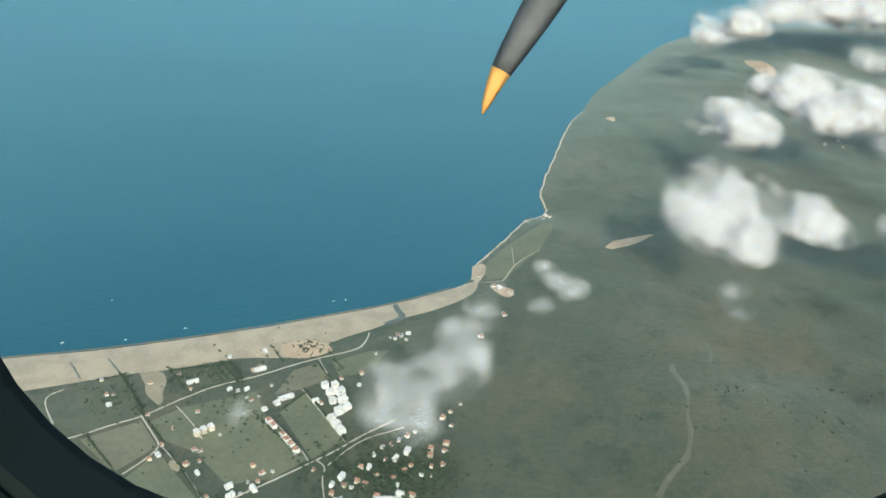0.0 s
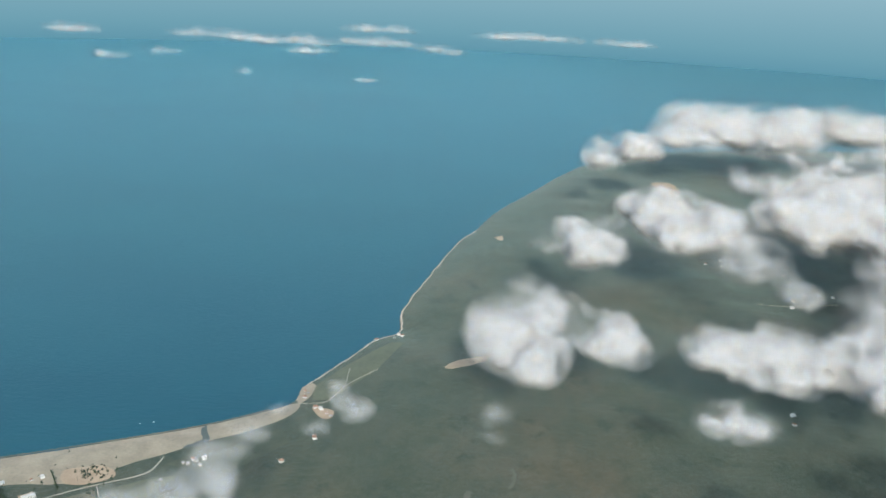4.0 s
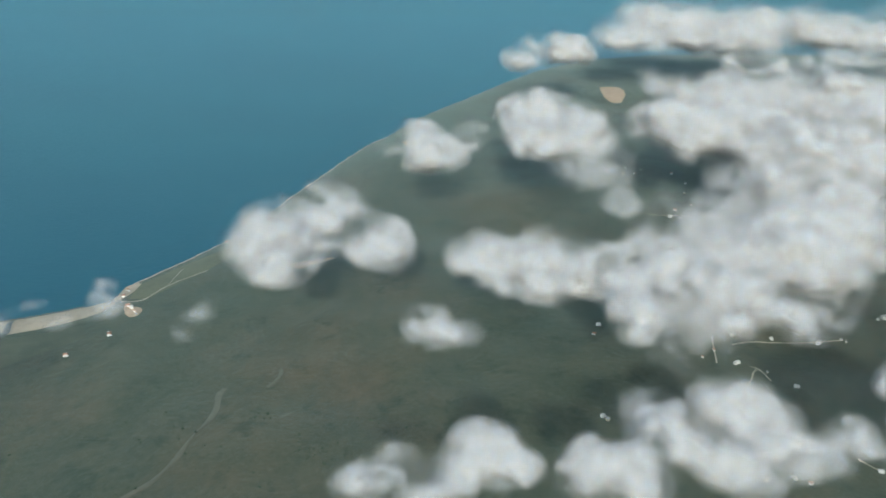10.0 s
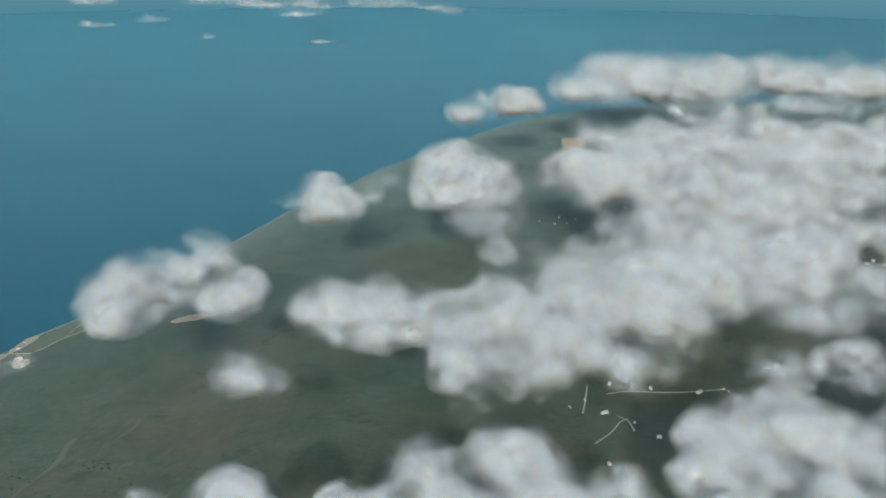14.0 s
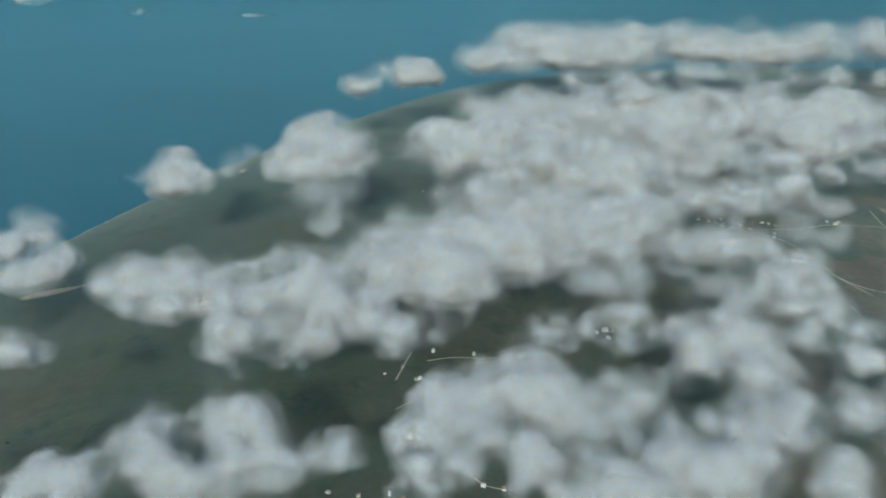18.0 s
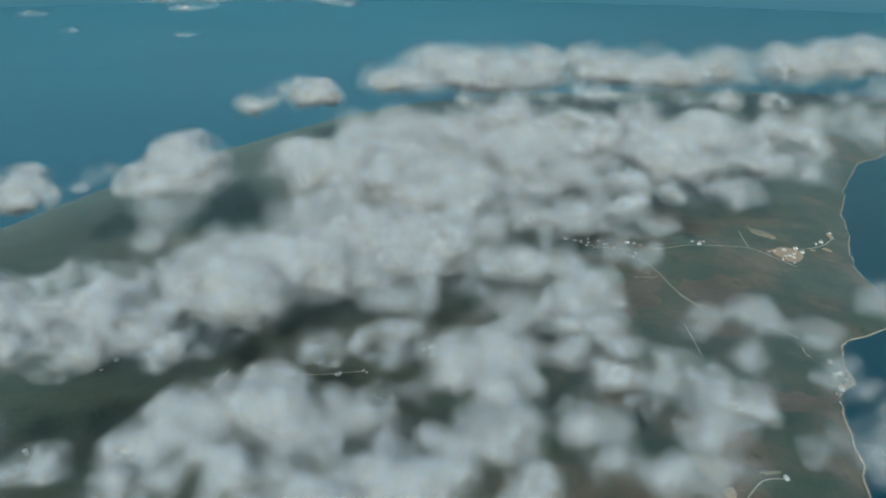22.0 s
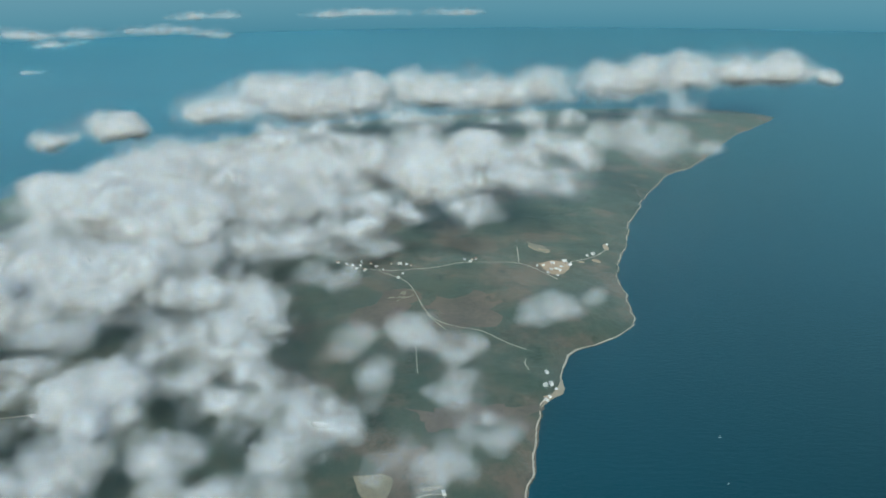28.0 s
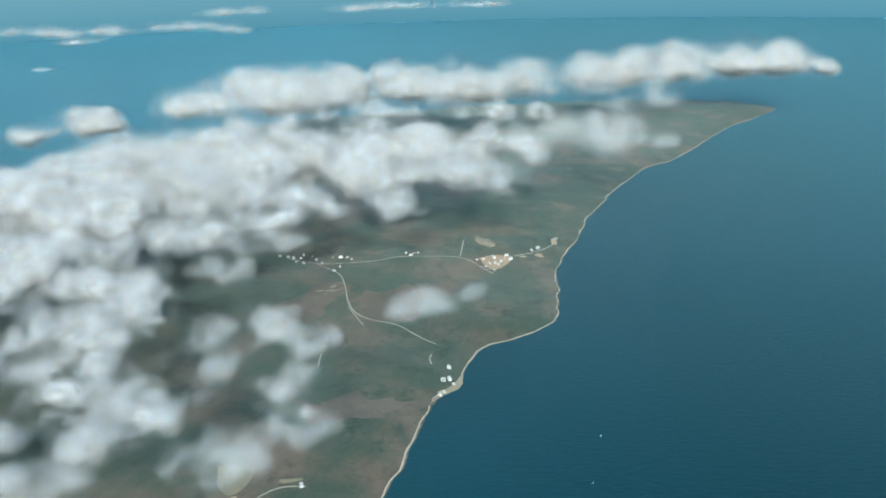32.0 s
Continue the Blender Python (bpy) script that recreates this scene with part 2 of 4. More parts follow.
WHITE = speckled("white_render", (0.68, 0.66, 0.62), (0.80, 0.78, 0.74), 0.4, 0.8, relief=0.05)
CREAM = speckled("cream_render", (0.55, 0.48, 0.38), (0.68, 0.60, 0.48), 0.4, 0.8, relief=0.05)
TILE = speckled("clay_roof", (0.27, 0.15, 0.105), (0.40, 0.23, 0.16), 0.5, 0.85, relief=0.2)
PALE = speckled("pale_roof", (0.50, 0.48, 0.45), (0.66, 0.64, 0.60), 0.4, 0.8, relief=0.1)
GREY = speckled("grey_roof", (0.26, 0.27, 0.28), (0.38, 0.38, 0.38), 0.4, 0.8, relief=0.1)
PANE, _nt, _p = base("window_glass", 0.15, 0.6)
_p.inputs["Base Color"].default_value = (0.04, 0.06, 0.07, 1)
RUBBER = speckled("black_rubber", (0.0012, 0.004, 0.0036), (0.003, 0.008, 0.007), 30.0, 0.8, relief=0.0)
BLADE = speckled("dark_blade", (0.06, 0.062, 0.062), (0.10, 0.10, 0.10), 6.0, 0.5, relief=0.0)
ORANGE = speckled("orange_paint", (0.56, 0.25, 0.06), (0.70, 0.33, 0.09), 8.0, 0.5, relief=0.0)
MUD = speckled("river_mud", (0.07, 0.09, 0.08), (0.13, 0.14, 0.12), 0.08, 0.4)
WET = speckled("wet_sand", (0.13, 0.12, 0.085), (0.2, 0.175, 0.125), 0.15, 0.5)


# ---------------------------------------------------------------- mesh helpers
def mesh_of(name, verts, faces, mats, smooth=False):
    me = bpy.data.meshes.new(name)
    me.from_pydata(verts, [], faces)
    for m in mats if isinstance(mats, (list, tuple)) else [mats]:
        me.materials.append(m)
    if smooth:
        me.polygons.foreach_set("use_smooth", np.ones(len(me.polygons), bool))
    me.update()
    return me


def quads_of(name, co, quads, mat, **layers):
    """A smooth mesh out of arrays of corners and of quads."""
    me = bpy.data.meshes.new(name)
    n = len(quads)
    me.vertices.add(len(co))
    me.vertices.foreach_set("co", np.asarray(co, np.float32).ravel())
    me.loops.add(4 * n)
    me.loops.foreach_set("vertex_index", np.asarray(quads, np.int32).ravel())
    me.polygons.add(n)
    me.polygons.foreach_set("loop_start", np.arange(0, 4 * n, 4, dtype=np.int32))
    me.materials.append(mat)
    me.update(calc_edges=True)
    me.polygons.foreach_set("use_smooth", np.ones(n, bool))
    for key, values in layers.items():
        me.attributes.new(key, "FLOAT", "POINT").data.foreach_set("value", np.asarray(values, np.float32))
    return me


def part(name, bm, material, parent, label=""):
    """One mesh object under a thing or under a part."""
    me = bm if isinstance(bm, bpy.types.Mesh) else bpy.data.meshes.new(name)
    if me is not bm:
        bm.to_mesh(me)
        bm.free()
        me.materials.append(material)
    ob = new(name, me)
    ob.parent = parent
    return tagged(ob, label)


# ---------------------------------------------------------------- the lie of the land
WEST = [(-3600, -700), (-1600, 120), (-800, 350), (-420, 455), (-314, 483), (-246, 501), (-168, 530), (-101, 559), (-38, 588), (10, 618), (28, 636), (28, 656),
        (35, 672), (62, 722), (76, 754), (85, 770), (111, 789), (106, 825), (108, 851), (118, 904), (140, 985), (166, 1092), (178, 1128), (198, 1165)]
NORTH = [(235, 1285), (303, 1415), (367, 1552), (450, 1700), (600, 1850), (900, 1960), (1300, 2030), (1600, 1990), (1690, 1890), (1675, 1856), (1624, 1797)]
EAST = [(1522, 1680), (1393, 1446), (1338, 1409), (1275, 1286), (1240, 1191), (1216, 1128), (1197, 1039), (1178, 1000), (1165, 937), (1168, 881), (1163, 818),
        (1138, 792), (1115, 771), (1088, 759), (1076, 718), (1075, 688), (1056, 669), (1051, 651), (1043, 603), (1036, 560), (1024, 522), (1012, 470), (990, 380), (950, 200), (880, -300), (800, -3000)]


def rounded(line, times=2):
    """Corners cut off an open line, so that it bends smoothly."""
    p = np.array(line, float)
    for _ in range(times):
        a, b = p[:-1], p[1:]
        q = np.empty((2 * len(a), 2))
        q[0::2], q[1::2] = 0.75 * a + 0.25 * b, 0.25 * a + 0.75 * b
        p = np.vstack([p[:1], q, p[-1:]])
    return p


SHORE = rounded(WEST + NORTH + EAST, 1)
LOOP = np.vstack([SHORE, [(800, -3400), (-3600, -3400)]])
_rnd = np.random.RandomState(5)
LATTICE = _rnd.rand(64, 64, 64).astype(np.float32)


def lattice_noise(x, y, z):
    """Smooth noise from 0 to 1 at arrays of places."""
    out = 0
    ix, iy, iz = np.floor(x).astype(np.int32), np.floor(y).astype(np.int32), np.floor(z).astype(np.int32)
    fx, fy, fz = x - ix, y - iy, z - iz
    fx, fy, fz = fx * fx * (3 - 2 * fx), fy * fy * (3 - 2 * fy), fz * fz * (3 - 2 * fz)
    for a in (0, 1):
        for b in (0, 1):
            for c in (0, 1):
                w = (fx if a else 1 - fx) * (fy if b else 1 - fy) * (fz if c else 1 - fz)
                out = out + w * LATTICE[(ix + a) & 63, (iy + b) & 63, (iz + c) & 63]
    return out


def fbm(x, y, z, octaves, gain=0.5):
    total, amp, norm = 0, 1.0, 0.0
    for k in range(octaves):
        s = 2.03 ** k
        total = total + amp * lattice_noise(x * s + 7.3 * k, y * s + 3.1 * k, z * s + 11.7 * k)
        norm, amp = norm + amp, amp * gain
    return total / norm


def inland(x, y):
    """Metres from the shore, minus out at sea, for arrays of places."""
    best = np.full(x.shape, 1e9)
    inside = np.zeros(x.shape, bool)
    for (ax, ay), (bx, by) in zip(LOOP, np.roll(LOOP, -1, 0)):
        dx, dy = bx - ax, by - ay
        k = np.clip(((x - ax) * dx + (y - ay) * dy) / (dx * dx + dy * dy + 1e-9), 0, 1)
        best = np.minimum(best, np.hypot(x - ax - k * dx, y - ay - k * dy))
        if ay != by:
            inside ^= ((ay > y) != (by > y)) & (x < (bx - ax) * (y - ay) / (by - ay) + ax)
    return np.where(inside, best, -best)


def shore_side(x, y):
    """Metres from the ragged water's edge; the eastern cliffs are more indented."""
    return inland(x, y) + (5 + 7 * np.clip((x - 700) / 200, 0, 1)) * (fbm(x / 23, y / 23, 0 * x + 0.5, 3) - 0.5)


def height(x, y):
    """The ground's height: a low coastal plain by the town, rolling hills inland."""
    x, y = np.asarray(x, float), np.asarray(y, float)
    s = shore_side(x, y)
    plain = 2.4 * (1 - np.exp(-np.maximum(s, 0) / 18))
    k = np.clip((x + 0.25 * (y - 500) - 20) / 180, 0, 1)
    hills = (3 + 24 * fbm(x / 210, y / 210, 0 * x + 3.5, 4)) * (1 - np.exp(-np.maximum(s, 0) / 110)) * k * k * (3 - 2 * k)
    return np.where(s > 0, plain + hills, np.maximum(s * 0.12, -4.0))


def build_ground():
    def steps(lo, a, b, hi, fine):
        return np.unique(np.concatenate([np.linspace(lo, a, 24), np.arange(a, b, fine), np.linspace(b, hi, 20)]))
    xs, ys = steps(-3500, -420, 1780, 3000, 7.0), steps(-3000, 200, 2060, 2400, 7.0)
    gx, gy = np.meshgrid(xs, ys, indexing="ij")
    gz = height(gx, gy)
    idx = np.arange(gx.size).reshape(gx.shape)
    q = np.stack([idx[:-1, :-1], idx[1:, :-1], idx[1:, 1:], idx[:-1, 1:]], -1).reshape(-1, 4)
    keep = (gz.ravel()[q] > -3.9).any(1)
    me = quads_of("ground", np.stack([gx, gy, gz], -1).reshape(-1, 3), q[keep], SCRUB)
    tagged(new("ground", me), "grey-green scrub and pasture of a low hilly peninsula", "ground", kind="structure")


def ring(radius, n, z):
    return [(560 + radius * math.cos(2 * math.pi * k / n), 100 + radius * math.sin(2 * math.pi * k / n), z) for k in range(n)]


def build_sea():
    n, radii = 96, (60, 200, 500, 900, 1500, 2300, 3200, 4300)
    verts = [(560, 100, 0)] + [p for r in radii for p in ring(r, n, 0.0)]
    faces = [(0, 1 + k, 1 + (k + 1) % n) for k in range(n)]
    for a in range(len(radii) - 1):
        o, p = 1 + a * n, 1 + (a + 1) * n
        faces += [(o + k, p + k, p + (k + 1) % n, o + (k + 1) % n) for k in range(n)]
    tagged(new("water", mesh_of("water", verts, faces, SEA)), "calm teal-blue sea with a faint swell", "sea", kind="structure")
    # added wall whose glow stands in for far haze and lights the sea
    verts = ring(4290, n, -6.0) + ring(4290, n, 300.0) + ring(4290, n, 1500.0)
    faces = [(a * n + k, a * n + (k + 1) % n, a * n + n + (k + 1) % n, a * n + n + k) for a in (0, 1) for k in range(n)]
    tagged(new("backdrop", mesh_of("backdrop", verts, faces, HAZE, True)), "glowing backdrop painted as pale blue haze over the far sea", "haze", kind="structure")


def resample(line, step):
    p = rounded(line, 2)
    d = np.r_[0, np.cumsum(np.hypot(*np.diff(p, axis=0).T))]
    s = np.linspace(0, d[-1], max(3, int(d[-1] / step)))
    return np.stack([np.interp(s, d, p[:, 0]), np.interp(s, d, p[:, 1])], 1)


def ribbon(name, line, width, mat, label, category, lift=0.35, ragged=0.25, step=4.0, seed=1, shift=0.0, edge=False):
    """A strip of road or sand that follows a line over the ground, with ragged edges and a little thickness."""
    p = resample(line, step)
    for _ in range(3 if edge else 0):
        x, y = p.T
        s = shore_side(x, y)
        g = np.stack([inland(x + 1, y) - inland(x - 1, y), inland(x, y + 1) - inland(x, y - 1)], 1)
        p = p - (s - 0.8)[:, None] * g / np.maximum(np.hypot(*g.T), 0.3)[:, None] * 0.8
    t = np.gradient(p, axis=0)
    t /= np.hypot(*t.T)[:, None]
    side = np.stack([-t[:, 1], t[:, 0]], 1)
    u = np.arange(len(p)) * step
    rag = [1 + ragged * 2 * (fbm(u / 13.0 + 9 * k, 0 * u + seed * 1.7, 0 * u, 3) - 0.5) for k in (0, 1)]
    rails = [p + side * (shift + 0.5 * width * s * r)[:, None] for s, r in ((-1, rag[0]), (-0.4, rag[1]), (0.4, rag[0]), (1, rag[1]))]
    n, verts = len(p), []
    for k, rail in enumerate(rails):
        z = height(rail[:, 0], rail[:, 1]) + (lift if k in (1, 2) else lift - 0.25)
        verts += np.column_stack([rail, np.maximum(z, 0.15)]).tolist()
    faces = [(k * n + j, k * n + j + 1, (k + 1) * n + j + 1, (k + 1) * n + j) for k in range(3) for j in range(n - 1)]
    ob = new(name, mesh_of(name, verts, [f[::-1] for f in faces], mat, True))
    return tagged(ob, label, category, kind="structure")


def patch(name, corners, mat, label, category, lift=0.3, step=5.0, ragged=0.0, soft=1):
    """A field or bare patch: a sheet inside a loop of corners, laid on the ground."""
    loop = rounded(list(corners) + [corners[0]], soft)[:-1]
    if ragged:
        loop = resample(list(loop) + [tuple(loop[0])], 3.5)[:-1]
        loop = loop + ragged * np.stack([fbm(loop[:, 0] / 14 + o, loop[:, 1] / 14, 0 * loop[:, 0], 3) - 0.5 for o in (0.0, 31.0)], 1)
    lo, hi = loop.min(0), loop.max(0)
    nx, ny = [max(2, int((b - a) / step)) for a, b in zip(lo, hi)]
    bm = bmesh.new()
    f = bm.faces.new([bm.verts.new((x, y, 0)) for x, y in loop])
    for axis, n in ((0, nx), (1, ny)):
        for k in range(1, n):
            co, no = [0, 0, 0], [0, 0, 0]
            co[axis], no[axis] = lo[axis] + (hi[axis] - lo[axis]) * k / n, 1
            bmesh.ops.bisect_plane(bm, geom=bm.verts[:] + bm.edges[:] + bm.faces[:], plane_co=co, plane_no=no)
    xy = np.array([v.co[:2] for v in bm.verts])
    for v, z in zip(bm.verts, height(xy[:, 0], xy[:, 1])):
        v.co.z = z + lift
    bmesh.ops.recalc_face_normals(bm, faces=bm.faces)
    if sum(f.normal.z for f in bm.faces) < 0:
        bmesh.ops.reverse_faces(bm, faces=bm.faces)
    me = bpy.data.meshes.new(name)
    bm.to_mesh(me)
    bm.free()
    me.materials.append(mat)
    return tagged(new(name, me), label, category, kind="structure")


build_ground()
build_sea()

# ---------------------------------------------------------------- beaches, roads, fields
def at(x, y):
    return float(height(np.array([x]), np.array([y]))[0])


patch("beach", [(-460, 440), (-314, 481), (-246, 499), (-168, 528), (-101, 557), (-38, 586), (8, 616), (30, 634), (34, 622), (25, 602), (-4, 577), (-27, 564), (-40, 554),
                (-57, 540), (-78, 526), (-96, 504), (-115, 496), (-145, 495), (-165, 487), (-194, 474), (-220, 468), (-265, 449), (-330, 425), (-450, 390)],
      SAND, "wide pale sand beach along the bay", "beach", 0.25, 8.0)
ribbon("wet_sand", [(-330, 479), (-246, 502), (-168, 531), (-101, 560), (-38, 589), (8, 619)], 1.6, WET, "dark wet sand at the water's edge", "sand", 0.3, 0.5)
ribbon("shore", [(27, 636), (27, 656), (34, 672), (61, 722), (75, 754), (84, 770), (110, 789), (105, 825), (107, 851), (117, 904), (139, 985), (165, 1092), (178, 1126), (197, 1165)],
       1.9, STONY, "narrow pale stony shore below scrub", "shore", 0.5, 0.95, seed=2, edge=True)
ribbon("shore", [(1621, 1797), (1522, 1683), (1391, 1447), (1336, 1410), (1273, 1287), (1238, 1192), (1214, 1129), (1195, 1040), (1176, 1000), (1163, 937), (1166, 881), (1161, 820), (1137, 794), (1114, 773),
                 (1087, 761), (1074, 719), (1073, 690), (1055, 671), (1049, 652), (1041, 604), (1034, 561), (1022, 523), (1010, 472), (988, 382)],
       1.2, STONY, "narrow pale stony shore along the eastern cliffs", "shore", 0.5, 1.2, seed=3, edge=True)
patch("sand_spit", [(1051, 658), (1056, 672), (1070, 691), (1075, 714), (1076, 684), (1063, 675)], SAND, "pale sand spit at the river mouth", "sand", 0.7)
for line in ([(-268, 478), (-252, 458)], [(-243, 485), (-227, 467)]):
    ribbon("fence", line, 1.1, MUD, "dark wooden fence line across the beach", "fence", 0.9, 0.3, 2.0)
patch("headland", [(28, 661), (40, 669), (41, 649), (34, 629), (28, 632)], SAND, "trampled pale headland with ruins", "headland", 0.6)
patch("river", [(-44, 550), (-31, 556), (-27, 566), (-34, 577), (-36, 587), (-40, 584), (-38, 574), (-33, 566), (-36, 560), (-45, 554)], MUD, "dark shallow river crossing the beach", "river", 0.5)

for corners, mat, what in (
    ([(-248, 441), (-220, 451), (-197, 422), (-228, 400), (-250, 412), (-262, 431)], FIELD_C, "dark green pasture beside the beach road"),
    ([(-226, 396), (-194, 417), (-175, 393), (-194, 368)], FIELD_B, "dry olive pasture"),
    ([(-173, 432), (-126, 455), (-114, 429), (-78, 389), (-97, 370), (-123, 363), (-150, 390), (-173, 399), (-188, 417)], FIELD_A, "broad grey-green pasture between houses"),
    ([(-105, 433), (-92, 456), (-58, 408), (-76, 389)], FIELD_A, "green pasture between a terrace and a hotel"),
    ([(-105, 482), (-89, 493), (-78, 474), (-95, 460), (-113, 452)], FIELD_B, "dry pasture by the beach road"),
    ([(-78, 495), (-54, 511), (-37, 514), (-51, 483), (-71, 478)], FIELD_A, "green pasture near the dunes"),
    ([(-50, 528), (-33, 549), (25, 587), (35, 566), (-6, 517)], FIELD_C, "dark marshy meadow behind the beach"),
    ([(38, 660), (64, 708), (102, 758), (115, 755), (94, 695), (58, 635), (42, 636)], FIELD_A, "green headland pasture above the sea"),
    ([(-185, 364), (-173, 388), (-138, 351), (-169, 320)], FIELD_A, "green pasture beside a lane"),
    ([(-193, 472), (-176, 477), (-155, 484), (-139, 467), (-171, 452)], FIELD_C, "dark scrubby garden plot behind the dunes"),
    ([(-240, 452), (-223, 465), (-197, 426), (-223, 428)], FIELD_C, "dark shrubby campsite plot"),
):
    patch("field", corners, mat, what, "field", 0.22, 10.0, soft=0)
for corners, mat, what in (
    ([(154, 696), (168, 709), (189, 720), (213, 733), (197, 711), (177, 698), (162, 691)], SOIL, "bare tan quarry scar"),
    ([(-120, 512), (-95, 523), (-76, 507), (-112, 493)], SOIL, "bare tan sandy lot"),
    ([(-213, 468), (-198, 473), (-183, 437), (-193, 432)], STUBBLE, "sandy dry plot beside the beach"),
    ([(-136, 482), (-127, 488), (-124, 483), (-132, 475)], SOIL, "bare pale yard beside the beach road"),
    ([(-166, 381), (-161, 384), (-153, 372), (-159, 369)], STUBBLE, "dry bare plot beside houses"),
    ([(44, 621), (64, 619), (64, 602), (53, 603)], SOIL, "bare tan yard by the headland"),
    ([(535, 1492), (581, 1501), (564, 1373), (532, 1386)], SOIL, "bare tan hillside"),
    ([(221, 1119), (240, 1128), (234, 1095)], SOIL, "bare tan clearing on the cape"),
    ([(869, 830), (902, 875), (937, 891), (935, 817), (899, 765), (877, 764)], RUST, "red-brown ploughed slope"),
    ([(955, 845), (987, 891), (1025, 876), (1006, 791), (972, 791)], RUST, "red-brown fallow field"),
    ([(941, 641), (995, 656), (1051, 666), (1047, 643), (998, 622), (963, 617)], RUST, "red-brown fallow strip"),
    ([(1069, 1050), (1100, 1019), (1092, 998), (1075, 1019)], STUBBLE, "pale stubble field"),
    ([(905, 859), (931, 891), (937, 867), (916, 845)], STUBBLE, "pale stubble field beside a road"),
    ([(909, 550), (939, 557), (941, 531), (925, 513)], STUBBLE, "tan stubble field"),
    ([(925, 513), (938, 523), (938, 507), (927, 503)], SOIL, "bare tan earth bank"),
    ([(958, 541), (975, 546), (975, 542), (961, 536)], STUBBLE, "narrow pale stubble strip"),
    ([(1070, 1033), (1085, 1019), (1097, 1013), (1096, 1003), (1078, 1010)], SOIL, "bare pale patch on the eastern slope"),
    ([(1163, 1037), (1171, 1050), (1173, 1028), (1165, 1025)], SOIL, "bare pale patch on the eastern slope"),
    ([(1142, 986), (1150, 997), (1156, 989), (1149, 978)], SOIL, "bare pale patch on the eastern slope"),
    ([(1057, 676), (1061, 682), (1066, 678), (1063, 671)], SOIL, "bare pale patch on the eastern slope"),
    ([(1124, 980), (1131, 983), (1135, 977), (1127, 976)], SOIL, "bare pale patch on the eastern slope"),
    ([(1075, 970), (1100, 985), (1116, 975), (1112, 950), (1097, 934)], SOIL, "bare pale ground among town houses"),
):
    patch("field", corners, mat, what, "field", 0.45, 8.0, 46.0 if mat is RUST else 9.0)

for line, width in (
    ([(-360, 330), (-230, 397), (-211, 412), (-195, 421), (-181, 436), (-163, 453), (-150, 462), (-128, 473), (-106, 489), (-87, 500), (-59, 514), (-56, 528), (-55, 537)], 3.0),
    ([(-195, 421), (-183, 406), (-175, 396), (-174, 391), (-179, 380), (-188, 367)], 2.6),
    ([(-175, 396), (-165, 386), (-149, 370), (-135, 351), (-120, 330)], 1.8),
    ([(-150, 325), (-117, 352), (-97, 368), (-77, 385), (-63, 397), (-44, 417), (-26, 432)], 3.0),
    ([(-65, 384), (-59, 394), (-47, 409), (-38, 415), (-20, 424)], 2.2),
    ([(-73, 388), (-66, 384), (-67, 371), (-64, 362), (-60, 340)], 1.8),
    ([(-110, 427), (-83, 396), (-77, 386)], 1.8), ([(-95, 460), (-74, 431), (-57, 407)], 1.6), ([(-89, 497), (-77, 475)], 1.8),
    ([(-176, 434), (-157, 414), (-149, 402)], 1.6), ([(-258, 445), (-266, 439), (-265, 430), (-249, 409)], 2.2),
    ([(31, 630), (50, 629), (57, 632), (67, 663), (94, 692)], 1.8), ([(67, 663), (67, 698)], 1.2),
    ([(565, 617), (583, 626), (612, 630), (660, 638)], 2.4), ([(550, 626), (545, 582)], 2.4), ([(572, 586), (580, 583), (583, 566)], 2.4),
    ([(552, 541), (566, 560), (573, 580), (580, 584)], 2.2), ([(613, 472), (622, 461), (635, 459)], 2.0),
    ([(891, 941), (921, 915), (935, 883), (950, 824), (972, 797), (1006, 791), (1029, 766), (1047, 755)], 2.6), ([(950, 824), (973, 784)], 2.2),
    ([(851, 955), (891, 941), (949, 951), (994, 969), (1055, 975), (1074, 957), (1096, 925)], 3.0), ([(1055, 975), (1056, 1029)], 2.4),
    ([(936, 501), (947, 519), (959, 535), (977, 537)], 2.4), ([(1101, 972), (1146, 995), (1170, 1031)], 3.0), ([(943, 758), (946, 719), (948, 698)], 2.2), ([(1045, 735), (1043, 725), (1047, 716)], 2.2), ([(1044, 615), (1042, 601)], 2.2), ([(566, 877), (600, 890), (620, 893)], 2.4), ([(520, 885), (550, 880), (572, 885)], 2.0),
):
    ribbon("road", line, width * (0.46 if line[0][0] < 400 else 0.52), TRACK, "pale unpaved country road", "road", 0.55, 0.2)
for line, width in (([(138, 366), (150, 384), (166, 404), (171, 422), (172, 440), (178, 458), (179, 476), (174, 490), (176, 500)], 3.8), ([(206, 505), (212, 520), (209, 532)], 2.6), ([(226, 470), (232, 478)], 3.0)):
    ribbon("gully", line, width, GULLY, "shallow dry gully with paler grass", "gully", 0.4, 1.1)


# ---------------------------------------------------------------- buildings
def box(bm, x0, y0, z0, x1, y1, z1):
    m = Matrix.Translation(((x0 + x1) / 2, (y0 + y1) / 2, (z0 + z1) / 2)) @ Matrix.Diagonal((x1 - x0, y1 - y0, z1 - z0, 1))
    bmesh.ops.create_cube(bm, size=1, matrix=m)


